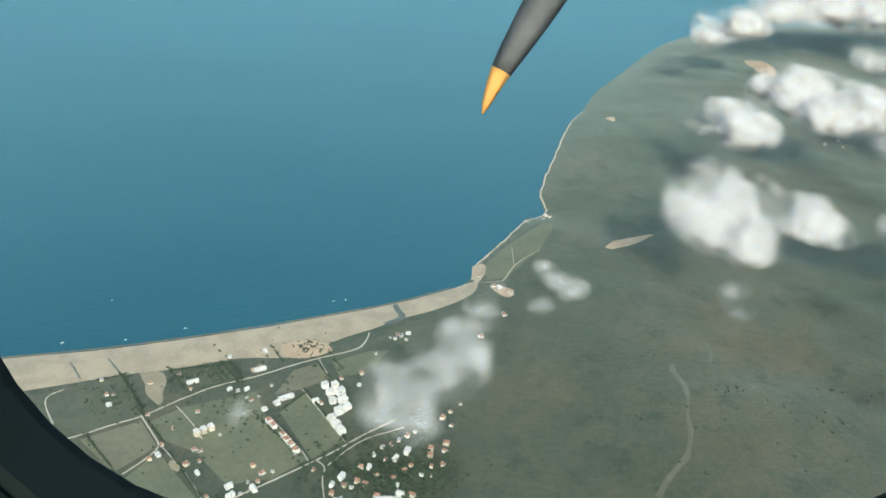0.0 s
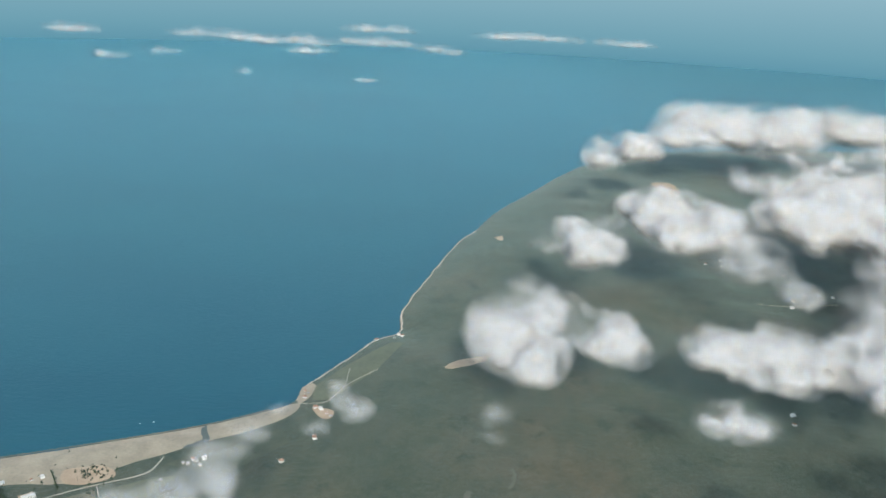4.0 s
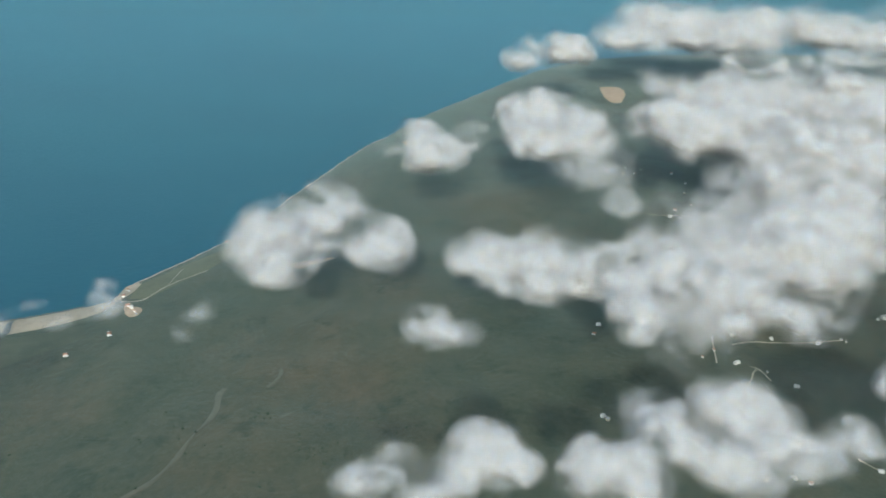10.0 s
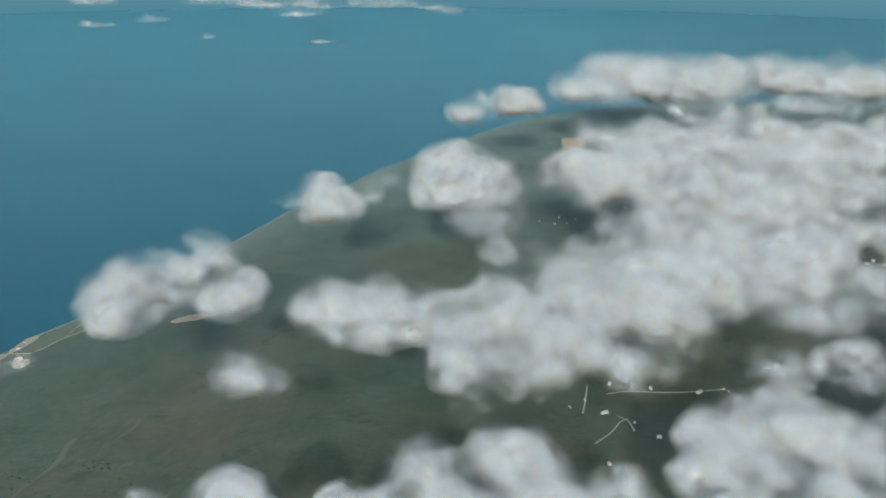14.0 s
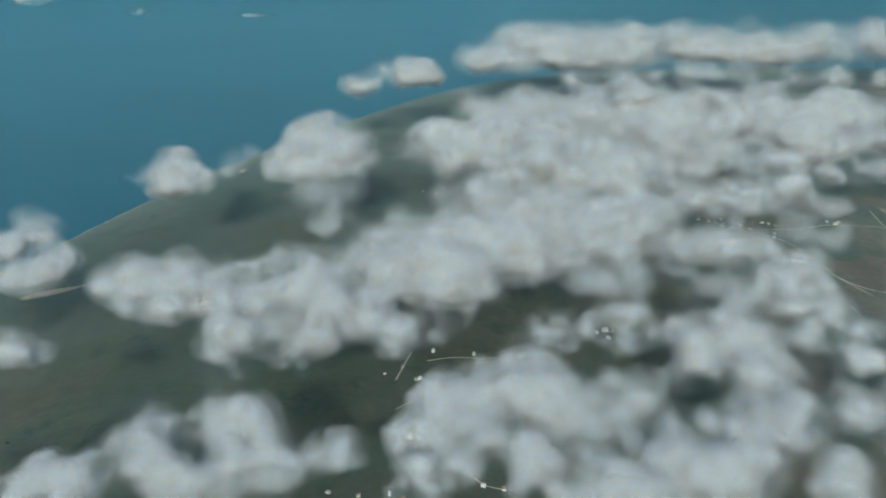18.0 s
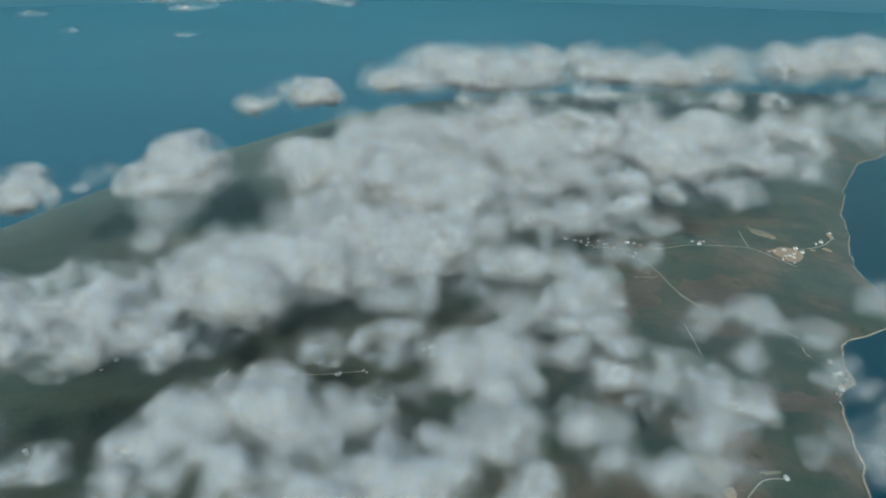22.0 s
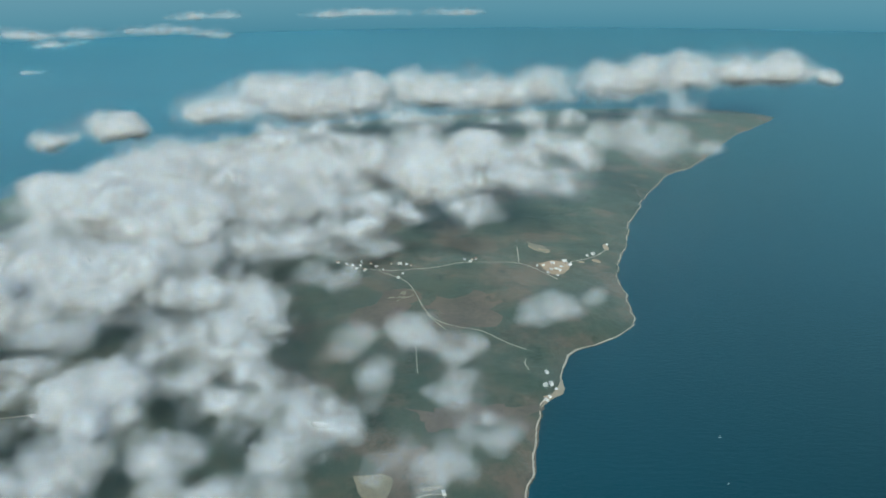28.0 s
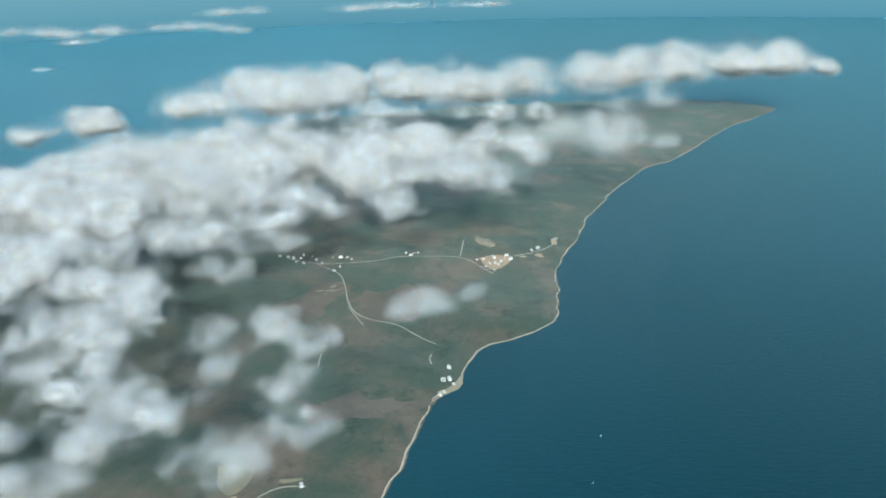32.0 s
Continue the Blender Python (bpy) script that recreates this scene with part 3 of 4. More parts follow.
def house(name, w, d, h, wall, roof, rise, label, storeys=1, hip=0.25, balcony=False):
    """A house with plastered walls, a pitched or flat roof, windows on its long sides and a chimney."""
    top = tagged(new(name), label, "house", group="houses")
    bm = bmesh.new()
    box(bm, -w / 2, -d / 2, -2.0, w / 2, d / 2, h)
    part("wall", bm, wall, top)
    bm = bmesh.new()
    o = 0.25
    if rise:
        lo = [bm.verts.new((sx * (w / 2 + o), sy * (d / 2 + o), h)) for sx, sy in ((-1, -1), (1, -1), (1, 1), (-1, 1))]
        a, b = bm.verts.new((-w / 2 + hip * w, 0, h + rise)), bm.verts.new((w / 2 - hip * w, 0, h + rise))
        for f in ((lo[0], lo[1], b, a), (lo[2], lo[3], a, b), (lo[1], lo[2], b), (lo[3], lo[0], a), (lo[3], lo[2], lo[1], lo[0])):
            bm.faces.new(f)
    else:
        box(bm, -w / 2 - 0.12, -d / 2 - 0.12, h, w / 2 + 0.12, d / 2 + 0.12, h + 0.25)
        box(bm, -w / 2 - 0.12, -d / 2 - 0.12, h + 0.25, w / 2 + 0.12, -d / 2 + 0.1, h + 0.55)
        box(bm, -w / 2 - 0.12, d / 2 - 0.1, h + 0.25, w / 2 + 0.12, d / 2 + 0.12, h + 0.55)
        box(bm, w * 0.1, -d * 0.15, h + 0.25, w * 0.3, d * 0.15, h + 1.1)
    roof_ob = part("roof", bm, roof, top)
    if rise:
        bm = bmesh.new()
        box(bm, w * 0.18, d * 0.12, h + rise * 0.3, w * 0.18 + 0.5, d * 0.12 + 0.5, h + rise + 0.5)
        part("chimney", bm, wall, roof_ob)
    step = h / storeys
    for k in range(storeys):
        for sy in (-1, 1):
            for j in range(max(2, int(w / 2.2))):
                n = max(2, int(w / 2.2))
                x = -w / 2 + (j + 0.5) * w / n
                bm = bmesh.new()
                box(bm, x - 0.35, sy * d / 2 - 0.04, k * step + step * 0.35, x + 0.35, sy * d / 2 + 0.04, k * step + step * 0.8)
                part("window", bm, PANE, top)
            if balcony and k:
                bm = bmesh.new()
                y0 = sy * (d / 2 + 0.45)
                box(bm, -w / 2 + 0.3, min(y0, sy * d / 2), k * step - 0.12, w / 2 - 0.3, max(y0, sy * d / 2), k * step + 0.35)
                part("balcony", bm, wall, top)
    return top


def settle(proto, x, y, turn, sx=1.0, sy=1.0, label=""):
    m = pose(x, y, at(x, y), 0, 0, turn) @ Matrix.Diagonal((sx, sy, 0.5 * (sx + sy), 1))
    ob = copy_thing(proto, m)
    return tagged(ob, label)


PROTOS = [
    house("house", 5.6, 4.2, 2.7, WHITE, TILE, 1.3, "white-walled house with a clay tile roof"),
    house("house", 5.0, 4.4, 3.6, CREAM, TILE, 1.1, "cream house with a reddish hipped roof", 2),
    house("house", 6.0, 4.4, 3.0, WHITE, PALE, 0.0, "white house with a pale flat roof"),
    house("house", 4.2, 3.6, 2.4, CREAM, GREY, 0.8, "small house with a grey roof"),
    house("house", 7.5, 4.6, 4.6, WHITE, PALE, 0.9, "two-storey white house with a pale roof", 2),
]
HOTEL = house("hotel", 9.5, 8.5, 8.0, WHITE, PALE, 0.0, "white four-storey hotel wing with balconies", 4, balcony=True)
TERRACE = house("terraced_house", 5.6, 4.6, 5.4, WHITE, TILE, 1.2, "white two-storey terraced house with a clay roof", 2)
BLOCK = house("apartment_block", 6.6, 6.2, 6.4, CREAM, PALE, 0.0, "cream three-storey apartment block with a pale flat roof", 3, balcony=True)
SHED = house("shed", 11.0, 3.0, 2.2, WHITE, PALE, 0.6, "long low white shed with a pale roof")
spots = random.Random(4)
for k, (x, y) in enumerate([(-79, 464), (-72, 465), (-67, 457), (-74, 456), (-71, 447), (-64, 448), (-60, 441), (-65, 436), (-69, 428), (-65, 422), (-61, 416)]):
    settle(HOTEL, x, y, 38 + spots.uniform(-5, 5), spots.uniform(0.46, 0.66), spots.uniform(0.42, 0.56))
for k, (x, y) in enumerate([(-110, 422), (-106, 417.5), (-98, 409), (-94.5, 404), (-91, 400), (-87, 395)]):
    settle(TERRACE, x, y, -50, 0.7, spots.uniform(0.62, 0.75))
for x, y in [(-153.5, 406), (-150, 409), (-146, 412)]:
    settle(BLOCK, x, y, 40, 0.55, 0.66)
settle(SHED, -104, 449, 32)
settle(SHED, -129, 480, 34, 0.8)
settle(SHED, -173, 461, 30, 0.75)
settle(SHED, -59, 352, 28, 0.9)
settle(SHED, -26, 357, 4, 1.2)
TOWN = [(-237, 458), (-227, 442), (-223, 442), (-221, 431), (-192, 423), (-202, 457), (-185, 469), (-172, 453), (-160, 429), (-171, 411), (-139, 407), (-151, 392), (-147, 391), (-152, 378), (-145, 382),
        (-143, 371), (-176, 381), (-172, 385), (-173, 395), (-104, 374), (-98, 376), (-105, 367), (-111, 366), (-106, 360), (-113, 356), (-118, 353), (-121, 361), (-111, 380), (-132, 352), (-155, 494),
        (-137, 500), (-131, 504), (-133, 456), (-139, 454), (-145, 455), (-117, 462), (-131, 447), (-127, 444), (-123, 449), (-109, 442), (-116, 435), (-79, 445), (-55, 482), (-38, 531), (-32, 536), (-69, 475),
        (-55, 468), (-47, 508), (-83, 447)]
HAMLET = [(18, 452), (11, 443), (6, 436), (12, 429), (9, 410), (8, 403), (-1, 404), (-1, 398), (0, 388), (7, 390), (0, 380), (-6, 380), (-16, 400), (-13, 388), (-17, 383), (-29, 392), (-23, 393), (-44, 384),
          (-39, 384), (-27, 407), (-22, 411), (-12, 420), (-17, 416), (-37, 396), (-21, 370), (-23, 376), (-40, 369), (-45, 371), (-55, 374), (-52, 367), (-60, 367), (-59, 360), (-32, 360), (-18, 362), (-11, 362),
          (-48, 366), (-53, 357), (-32, 403), (-34, 378), (-73, 379), (-30, 349), (-70, 352), (-12, 348), (4, 356)]
HEADLAND = [(52, 618), (58, 611), (62, 606), (47, 621), (32, 653), (36, 649), (34, 641), (-34, 530), (-29, 534), (-24, 538), (-25, 529), (34, 539), (54, 572), (86, 768), (108, 782), (112, 777), (104, 772)]
INLAND = [(598, 1005), (589, 964), (566, 898), (557, 877), (588, 917), (610, 927), (623, 919), (591, 899), (528, 1049), (549, 1046), (587, 1041), (618, 1110), (633, 1086), (448, 500), (451, 497), (455, 621), (450, 605)]
VALLEY = [(547, 603), (560, 586), (584, 580), (535, 589), (713, 682), (706, 678), (661, 639), (640, 632), (715, 669), (732, 682), (613, 472), (622, 461), (635, 459), (573, 445), (642, 635), (664, 636), (720, 682),
          (561, 517), (564, 448), (545, 444), (525, 446), (503, 1032), (522, 1020), (537, 1025), (563, 589), (600, 560), (568, 632), (602, 634)]
RIDGE = [(851, 959), (867, 969), (874, 941), (879, 965), (913, 965), (921, 965), (999, 979), (919, 933), (858, 956), (895, 946), (840, 962), (886, 955), (927, 960), (1004, 982), (864, 945), (797, 509)]
FAR_TOWN = [(867, 957), (903, 966), (915, 918), (990, 978), (997, 970), (1076, 966), (1083, 967), (1087, 947), (1097, 957), (1061, 677), (1058, 672), (1091, 955), (1101, 953), (1108, 973), (1115, 970), (1097, 937), (1104, 964), (1148, 1008), (1171, 1045), (1095, 973), (1110, 980), (1140, 1002), (1059, 692), (1064, 695), (1062, 715), (1068, 689), (974, 537)]
for places, turn, kinds in ((TOWN, -48, (0, 0, 1, 2, 3, 4)), (HAMLET, -20, (0, 1, 1, 2, 3, 4)), (HEADLAND, 20, (0, 2, 3)), (INLAND, 10, (2, 3, 0, 4)), (VALLEY, 5, (2, 4, 1, 0, 3)), (RIDGE, 12, (2, 4, 2, 0, 1)), (FAR_TOWN, 25, (2, 4, 2, 4, 1))):
    for x, y in places:
        s = spots.uniform(0.4, 0.72) * (0.9 if x > 380 else 1.0)
        settle(PROTOS[spots.choice(kinds)], x, y, turn + spots.choice((0, 90)) + spots.uniform(-12, 12), s, s * spots.uniform(0.85, 1.15))
for proto in (*PROTOS, HOTEL, TERRACE, BLOCK, SHED):
    for ob in (*proto.children_recursive, proto):
        bpy.data.objects.remove(ob)


# ---------------------------------------------------------------- trees, boats
def trees(label, places, seed, lo=0.8, hi=1.9):
    """Many small trees as one mesh: each a tapered stem with a few uneven leafy clumps."""
    rnd = random.Random(seed)
    verts, faces, ico = [], [], bmesh.new()
    bmesh.ops.create_icosphere(ico, subdivisions=1, radius=1)
    iv, inf = [v.co.copy() for v in ico.verts], [[v.index for v in f.verts] for f in ico.faces]
    ico.free()
    zs = height(np.array([p[0] for p in places]), np.array([p[1] for p in places]))
    for (x, y), z in zip(places, zs):
        r = rnd.uniform(lo, hi)
        o = len(verts)
        for zz, rr in ((z - 0.3, 0.16 * r), (z + 1.2 * r, 0.08 * r)):
            verts += [(x + rr * math.cos(a), y + rr * math.sin(a), zz) for a in (0, 2.1, 4.2)]
        faces += [(o + k, o + (k + 1) % 3, o + 3 + (k + 1) % 3, o + 3 + k) for k in range(3)]
        for _ in range(rnd.choice((2, 3, 3))):
            cx, cy, cz, s = x + rnd.uniform(-0.6, 0.6) * r, y + rnd.uniform(-0.6, 0.6) * r, z + rnd.uniform(0.8, 1.6) * r, r * rnd.uniform(0.5, 0.85)
            o = len(verts)
            verts += [(cx + v.x * s * rnd.uniform(0.7, 1.2), cy + v.y * s * rnd.uniform(0.7, 1.2), cz + v.z * s * rnd.uniform(0.7, 1.1)) for v in iv]
            faces += [tuple(o + k for k in f) for f in inf]
    return tagged(new("trees", mesh_of("trees", verts, faces, LEAF)), label, "trees", kind="stuff")


def along(line, step, jitter, seed):
    rnd = random.Random(seed)
    return [(x + rnd.gauss(0, jitter), y + rnd.gauss(0, jitter)) for x, y in resample(line, step)]


for k, line in enumerate(([(-160, 488), (-143, 467)], [(-156, 491), (-139, 470)], [(-162, 483), (-149, 467)], [(-225, 465), (-198, 429)], [(-223, 463), (-197, 428)], [(-197, 478), (-174, 451)],
                          [(-128, 512), (-114, 491)], [(-93, 460), (-58, 411)], [(-200, 429), (-172, 397)], [(-166, 389), (-136, 352)], [(-225, 401), (-192, 368)], [(-90, 494), (-77, 475)], [(-78, 499), (-70, 486)],
                          [(-194, 474), (-150, 486)], [(-171, 452), (-140, 467)], [(-240, 458), (-222, 467)], [(-104, 437), (-92, 455)], [(-122, 431), (-84, 391)])):
    trees("dark hedgerow of low trees between plots", along(line, 0.9, 0.35, k), 20 + k, 0.45, 0.95)
rnd_t = random.Random(9)
trees("scattered dark garden trees round the hamlet houses", [(rnd_t.gauss(-26, 24), rnd_t.gauss(380, 19)) for _ in range(800)], 3, 0.6, 1.5)
trees("scattered dark garden trees among beach houses", [(rnd_t.gauss(-130, 48), rnd_t.gauss(440, 36)) for _ in range(220)], 4, 0.4, 1.1)
trees("dense dark shrubs behind the dunes", [(-193 + 52 * a + 6 * b, 455 + 16 * b + 14 * a * (1 - a) * 4 + rnd_t.uniform(-6, 6)) for a, b in [(rnd_t.random(), rnd_t.random()) for _ in range(260)]], 5, 0.35, 0.9)
trees("dense dark shrubs on a campsite", [(rnd_t.gauss(-222, 9), rnd_t.gauss(443, 10)) for _ in range(110)], 6, 0.35, 0.9)
trees("scattered scrub trees on dry slopes", [(x, y) for x, y in [(rnd_t.uniform(120, 330), rnd_t.uniform(380, 480)) for _ in range(300)] if rnd_t.random() < 0.35 + 0.5 * math.sin(x * 0.06 + y * 0.11)], 7, 0.4, 1.0)
trees("small grey-green bushes on the dunes", [(rnd_t.gauss(-98, 8), rnd_t.gauss(512, 7)) for _ in range(60)], 8, 0.5, 1.1)


def boat(x, y, turn, s=1.0):
    """A small open motor boat: a pointed hull and a low cabin."""
    top = tagged(new("boat"), "small white motor boat on the sea", "boat", group="boats")
    top.matrix_world = pose(x, y, 0.0, 0, 0, turn) @ Matrix.Diagonal((s, s, s, 1))
    deck = [(-1.8, -0.6), (0.8, -0.6), (1.6, -0.3), (2.1, 0), (1.6, 0.3), (0.8, 0.6), (-1.8, 0.6)]
    bm = bmesh.new()
    hi = [bm.verts.new((a, b, 0.6)) for a, b in deck]
    lo = [bm.verts.new((a * 0.85, b * 0.6, -0.25)) for a, b in deck]
    bm.faces.new(hi), bm.faces.new(lo[::-1])
    for k in range(len(deck)):
        bm.faces.new((lo[k], lo[(k + 1) % 7], hi[(k + 1) % 7], hi[k]))
    part("hull", bm, WHITE, top)
    bm = bmesh.new()
    box(bm, -0.8, -0.4, 0.6, 0.6, 0.4, 1.2)
    part("cabin", bm, PALE, top)


for x, y, turn, s in ((1186, 616, 20, 0.9), (1175, 558, 70, 0.8), (-286, 504, 15, 1.2), (-241, 513, 20, 0.8), (-81, 589, 28, 1.0), (-273, 569, 10, 0.8), (-201, 533, 25, 1.0), (-91, 586, 30, 0.9)):
    boat(x, y, turn, s * 0.6)

# ---------------------------------------------------------------- clouds
def surface(d, iso, origin, h):
    """The skin of a field of densities at the level iso: one corner in each cell that it crosses, quads between them."""
    ins = d > iso
    c = [ins[i:ins.shape[0] - 1 + i, j:ins.shape[1] - 1 + j, k:ins.shape[2] - 1 + k] for i in (0, 1) for j in (0, 1) for k in (0, 1)]
    total = sum(a.astype(np.int8) for a in c)
    cells = (total > 0) & (total < 8)
    index = np.full(cells.shape, -1, np.int64)
    at = np.argwhere(cells)
    if not len(at):
        return np.zeros((0, 3)), np.zeros((0, 4), int)
    index[cells] = np.arange(len(at))
    acc, cnt = np.zeros((len(at), 3), np.float32), np.zeros((len(at), 1), np.float32)
    for ax in range(3):
        for u in (0, 1):
            for v in (0, 1):
                o = [0, 0, 0]
                o[(ax + 1) % 3], o[(ax + 2) % 3] = u, v
                e = [0, 0, 0]
                e[ax] = 1
                i0 = at + o
                i1 = i0 + e
                a, b = d[tuple(i0.T)], d[tuple(i1.T)]
                cross = (a > iso) != (b > iso)
                k = np.where(cross, (iso - a) / np.where(cross, b - a, 1), 0)
                p = i0 + np.outer(k, e)
                acc[cross] += p[cross]
                cnt[cross] += 1
    co = acc / cnt * h + origin
    quads = []
    for ax in range(3):
        sl0, sl1 = [slice(1, -1)] * 3, [slice(1, -1)] * 3
        sl0[ax], sl1[ax] = slice(0, -1), slice(1, None)
        a, b = ins[tuple(sl0)], ins[tuple(sl1)]
        for way in (0, 1):
            w = np.argwhere((a & ~b) if way == 0 else (b & ~a))
            if not len(w):
                continue
            base_at = w + 1
            base_at[:, ax] = w[:, ax]
            p, q = (ax + 1) % 3, (ax + 2) % 3
            ring_ = []
            for dp, dq in ((-1, -1), (0, -1), (0, 0), (-1, 0)):
                g = base_at.copy()
                g[:, p] += dp
                g[:, q] += dq
                ring_.append(index[tuple(g.T)])
            r = np.stack(ring_, 1)
            quads.append(r if way == 0 else r[:, ::-1])
    return co, np.concatenate(quads)


CLOUD_SEED = [0]


def cloud(puffs, thin=False, dense=1.0, mid=104.0, flat=0.62, tall=36.0, size=None, label=""):
    """A cumulus cloud of billows about the places and radii given: a dense body, and a torn veil of nested layers round it."""
    CLOUD_SEED[0] += 1
    ragged = dense < 0.95
    p = np.array(puffs, float)
    reach = p[:, 1].mean()
    h = size or (3.7 if reach < 650 else 5.0 if reach < 1000 else 7.0 if reach < 1400 else 8.5)
    if thin and not size:
        h *= 0.8
    rz = np.minimum(p[:, 2] * flat, tall)
    lo = np.array([(p[:, 0] - 2.0 * p[:, 2]).min(), (p[:, 1] - 2.0 * p[:, 2]).min(), mid - 1.7 * rz.max() - 4])
    hi = np.array([(p[:, 0] + 2.0 * p[:, 2]).max(), (p[:, 1] + 2.0 * p[:, 2]).max(), mid + 2.7 * rz.max() + 8])
    n = np.ceil((hi - lo) / h).astype(int) + 1
    ax = [lo[k] + h * np.arange(n[k]) for k in range(3)]
    x, y, z = np.meshgrid(*[a.astype(np.float32) for a in ax], indexing="ij")
    d = np.zeros(x.shape, np.float32)
    for (px, py, pr), pz in zip(p, rz):
        zc = mid + 0.25 * pz
        lift = np.where(z > zc, 1.15, 0.8).astype(np.float32)
        q = np.sqrt(((x - px) ** 2 + (y - py) ** 2) / pr ** 2 + ((z - zc) / (pz * lift)) ** 2)
        d += np.clip(1 - 0.5 * q, 0, 1) ** 3
    d = np.cbrt(d)
    s = CLOUD_SEED[0] * 0.37
    mean = p[:, 2].mean()
    span = float(np.clip(mean * 1.6, 15, 44)) if thin else float(np.clip(mean * 1.7, 20, 64))
    big = fbm(x / span + s, y / span, z / (0.8 * span), 2, 0.5) - 0.5
    fine = fbm(x * 2.9 / span, y * 2.9 / span + s, z * 3.4 / span, 3, 0.5) - 0.5
    amp = 1.7 if thin else 2.5 * min(1.0, 0.6 + 0.4 * mean / 24) * (1.0 if reach < 1350 else 0.6)
    near = np.clip(d * 5 - 0.3, 0, 1)
    f = dense * d + big * (0.45 if ragged else 0.7) * amp * near - (0.14 if thin else 0.06)
    f -= 0.25 * np.clip((mid + 0.15 * rz.max() - z) / rz.max(), 0, 1)
    core = f.copy()
    f += fine * 0.36 * amp * near * np.clip((1.0 - f) / 0.55, 0, 1)
    for g in (f, core):
        g[[0, -1]] = g[:, [0, -1]] = g[:, :, [0, -1]] = -1
    top = tagged(new("cloud"), label or ("torn grey-white cloud with gaps over the land" if ragged and not thin else "thin grey-white wisp of cloud over the land" if thin else "white cumulus cloud with a billowed top and torn edges"), "cloud", group="clouds")
    top.location = (p[:, 0].mean(), p[:, 1].mean(), mid)
    layers = [(0.10, 0.012), (0.16, 0.015), (0.22, 0.018), (0.28, 0.022), (0.34, 0.027), (0.41, 0.032), (0.48, 0.038), (0.56, 0.044), (0.65, 0.05)]
    if not thin:
        layers = [(0.07 + 0.06 * k, 0.02 + 0.0013 * k * k) for k in range(14)]
    groups = [("veil", layers[:5]), ("heart", layers[5:])]
    for name, some in groups:
        cos, qs, covers, levels, count = [], [], [], [], 0
        for iso, cover in some:
            co, quads = surface(f, iso, lo, h)
            if len(quads):
                cos.append(co), qs.append(quads + count), covers.append(np.full(len(co), cover)), levels.append(np.full(len(co), iso))
                count += len(co)
        if count:
            me = quads_of(name, np.concatenate(cos) - np.array(top.location), np.concatenate(qs), WISP if thin else TATTER if ragged else VEIL, cover=np.concatenate(covers), level=np.concatenate(levels))
            tagged(part(name, me, None, top), "thin torn cloud edge" if name == "veil" else "", kind="stuff")
    if not thin and not ragged:
        co, quads = surface(core, 0.9, lo, h)
        if len(quads) > 20:
            part("body", quads_of("body", co - np.array(top.location), quads, CLOUD), None, top)
    return top


cloud([(213, 519, 18), (206, 547, 25), (202, 586, 22), (241, 601, 20), (277, 567, 19), (285, 544, 14)])
cloud([(309, 312, 10), (324, 318, 12), (340, 313, 10), (356, 326, 10), (365, 340, 13), (380, 330, 10)])
cloud([(319, 451, 9), (330, 448, 15), (342, 446, 12)])
cloud([(258, 782, 14), (281, 785, 24), (278, 804, 22), (302, 771, 20)])
cloud([(343, 540, 10), (360, 551, 20), (370, 534, 18), (402, 556, 23), (401, 519, 16), (425, 548, 21), (459, 527, 23), (462, 482, 18), (491, 557, 28), (494, 509, 26), (495, 480, 21)])
cloud([(412, 326, 10), (419, 343, 10), (438, 330, 14), (463, 353, 18), (452, 379, 14), (486, 344, 16), (496, 385, 18), (510, 368, 18), (529, 366, 15), (553, 374, 11)])
cloud([(392, 827, 20), (437, 848, 31), (454, 821, 15), (439, 877, 29), (412, 897, 32), (396, 942, 27)])
cloud([(530, 529, 27), (566, 503, 20), (585, 525, 17), (581, 562, 30), (541, 603, 24), (580, 607, 19), (581, 631, 29), (601, 631, 20), (622, 639, 29), (644, 613, 23), (623, 680, 26)])
cloud([(588, 386, 11), (600, 390, 15), (616, 374, 18), (622, 395, 18), (622, 413, 20), (599, 425, 12), (615, 429, 17), (640, 426, 17), (619, 445, 16), (656, 419, 21), (649, 378, 21)])
cloud([(598, 356, 12)])
cloud([(387, 1225, 24)])
cloud([(650, 450, 17), (683, 423, 21), (698, 431, 20), (682, 381, 22), (713, 389, 22), (700, 360, 20), (735, 374, 20), (726, 354, 14), (746, 381, 18), (752, 410, 15)], dense=0.97)
cloud([(426, 1298, 33), (465, 1308, 26)])
cloud([(545, 908, 30), (554, 881, 33), (579, 862, 33), (603, 883, 33), (621, 850, 35), (613, 936, 38), (669, 858, 32), (654, 809, 39), (672, 949, 42), (691, 811, 38), (723, 873, 32)])
cloud([(625, 724, 35), (661, 696, 30), (663, 669, 30), (701, 700, 32), (689, 649, 25), (730, 688, 26), (710, 640, 20), (740, 728, 34), (759, 767, 23), (723, 806, 39), (772, 866, 35)], dense=0.92)
cloud([(550, 1082, 23), (563, 1107, 26), (588, 1059, 30), (642, 1040, 41), (701, 1044, 42), (765, 1072, 42), (747, 989, 47), (769, 1028, 41), (818, 1004, 47), (847, 1076, 42), (772, 901, 42)])
cloud([(547, 1419, 36), (607, 1462, 44), (663, 1510, 45), (608, 1549, 46), (689, 1548, 49), (624, 1592, 44), (721, 1516, 56), (734, 1427, 47), (774, 1514, 53), (812, 1549, 43)], dense=1.12)
cloud([(859, 856, 35), (904, 870, 31), (847, 906, 42), (974, 869, 29)], dense=0.92)
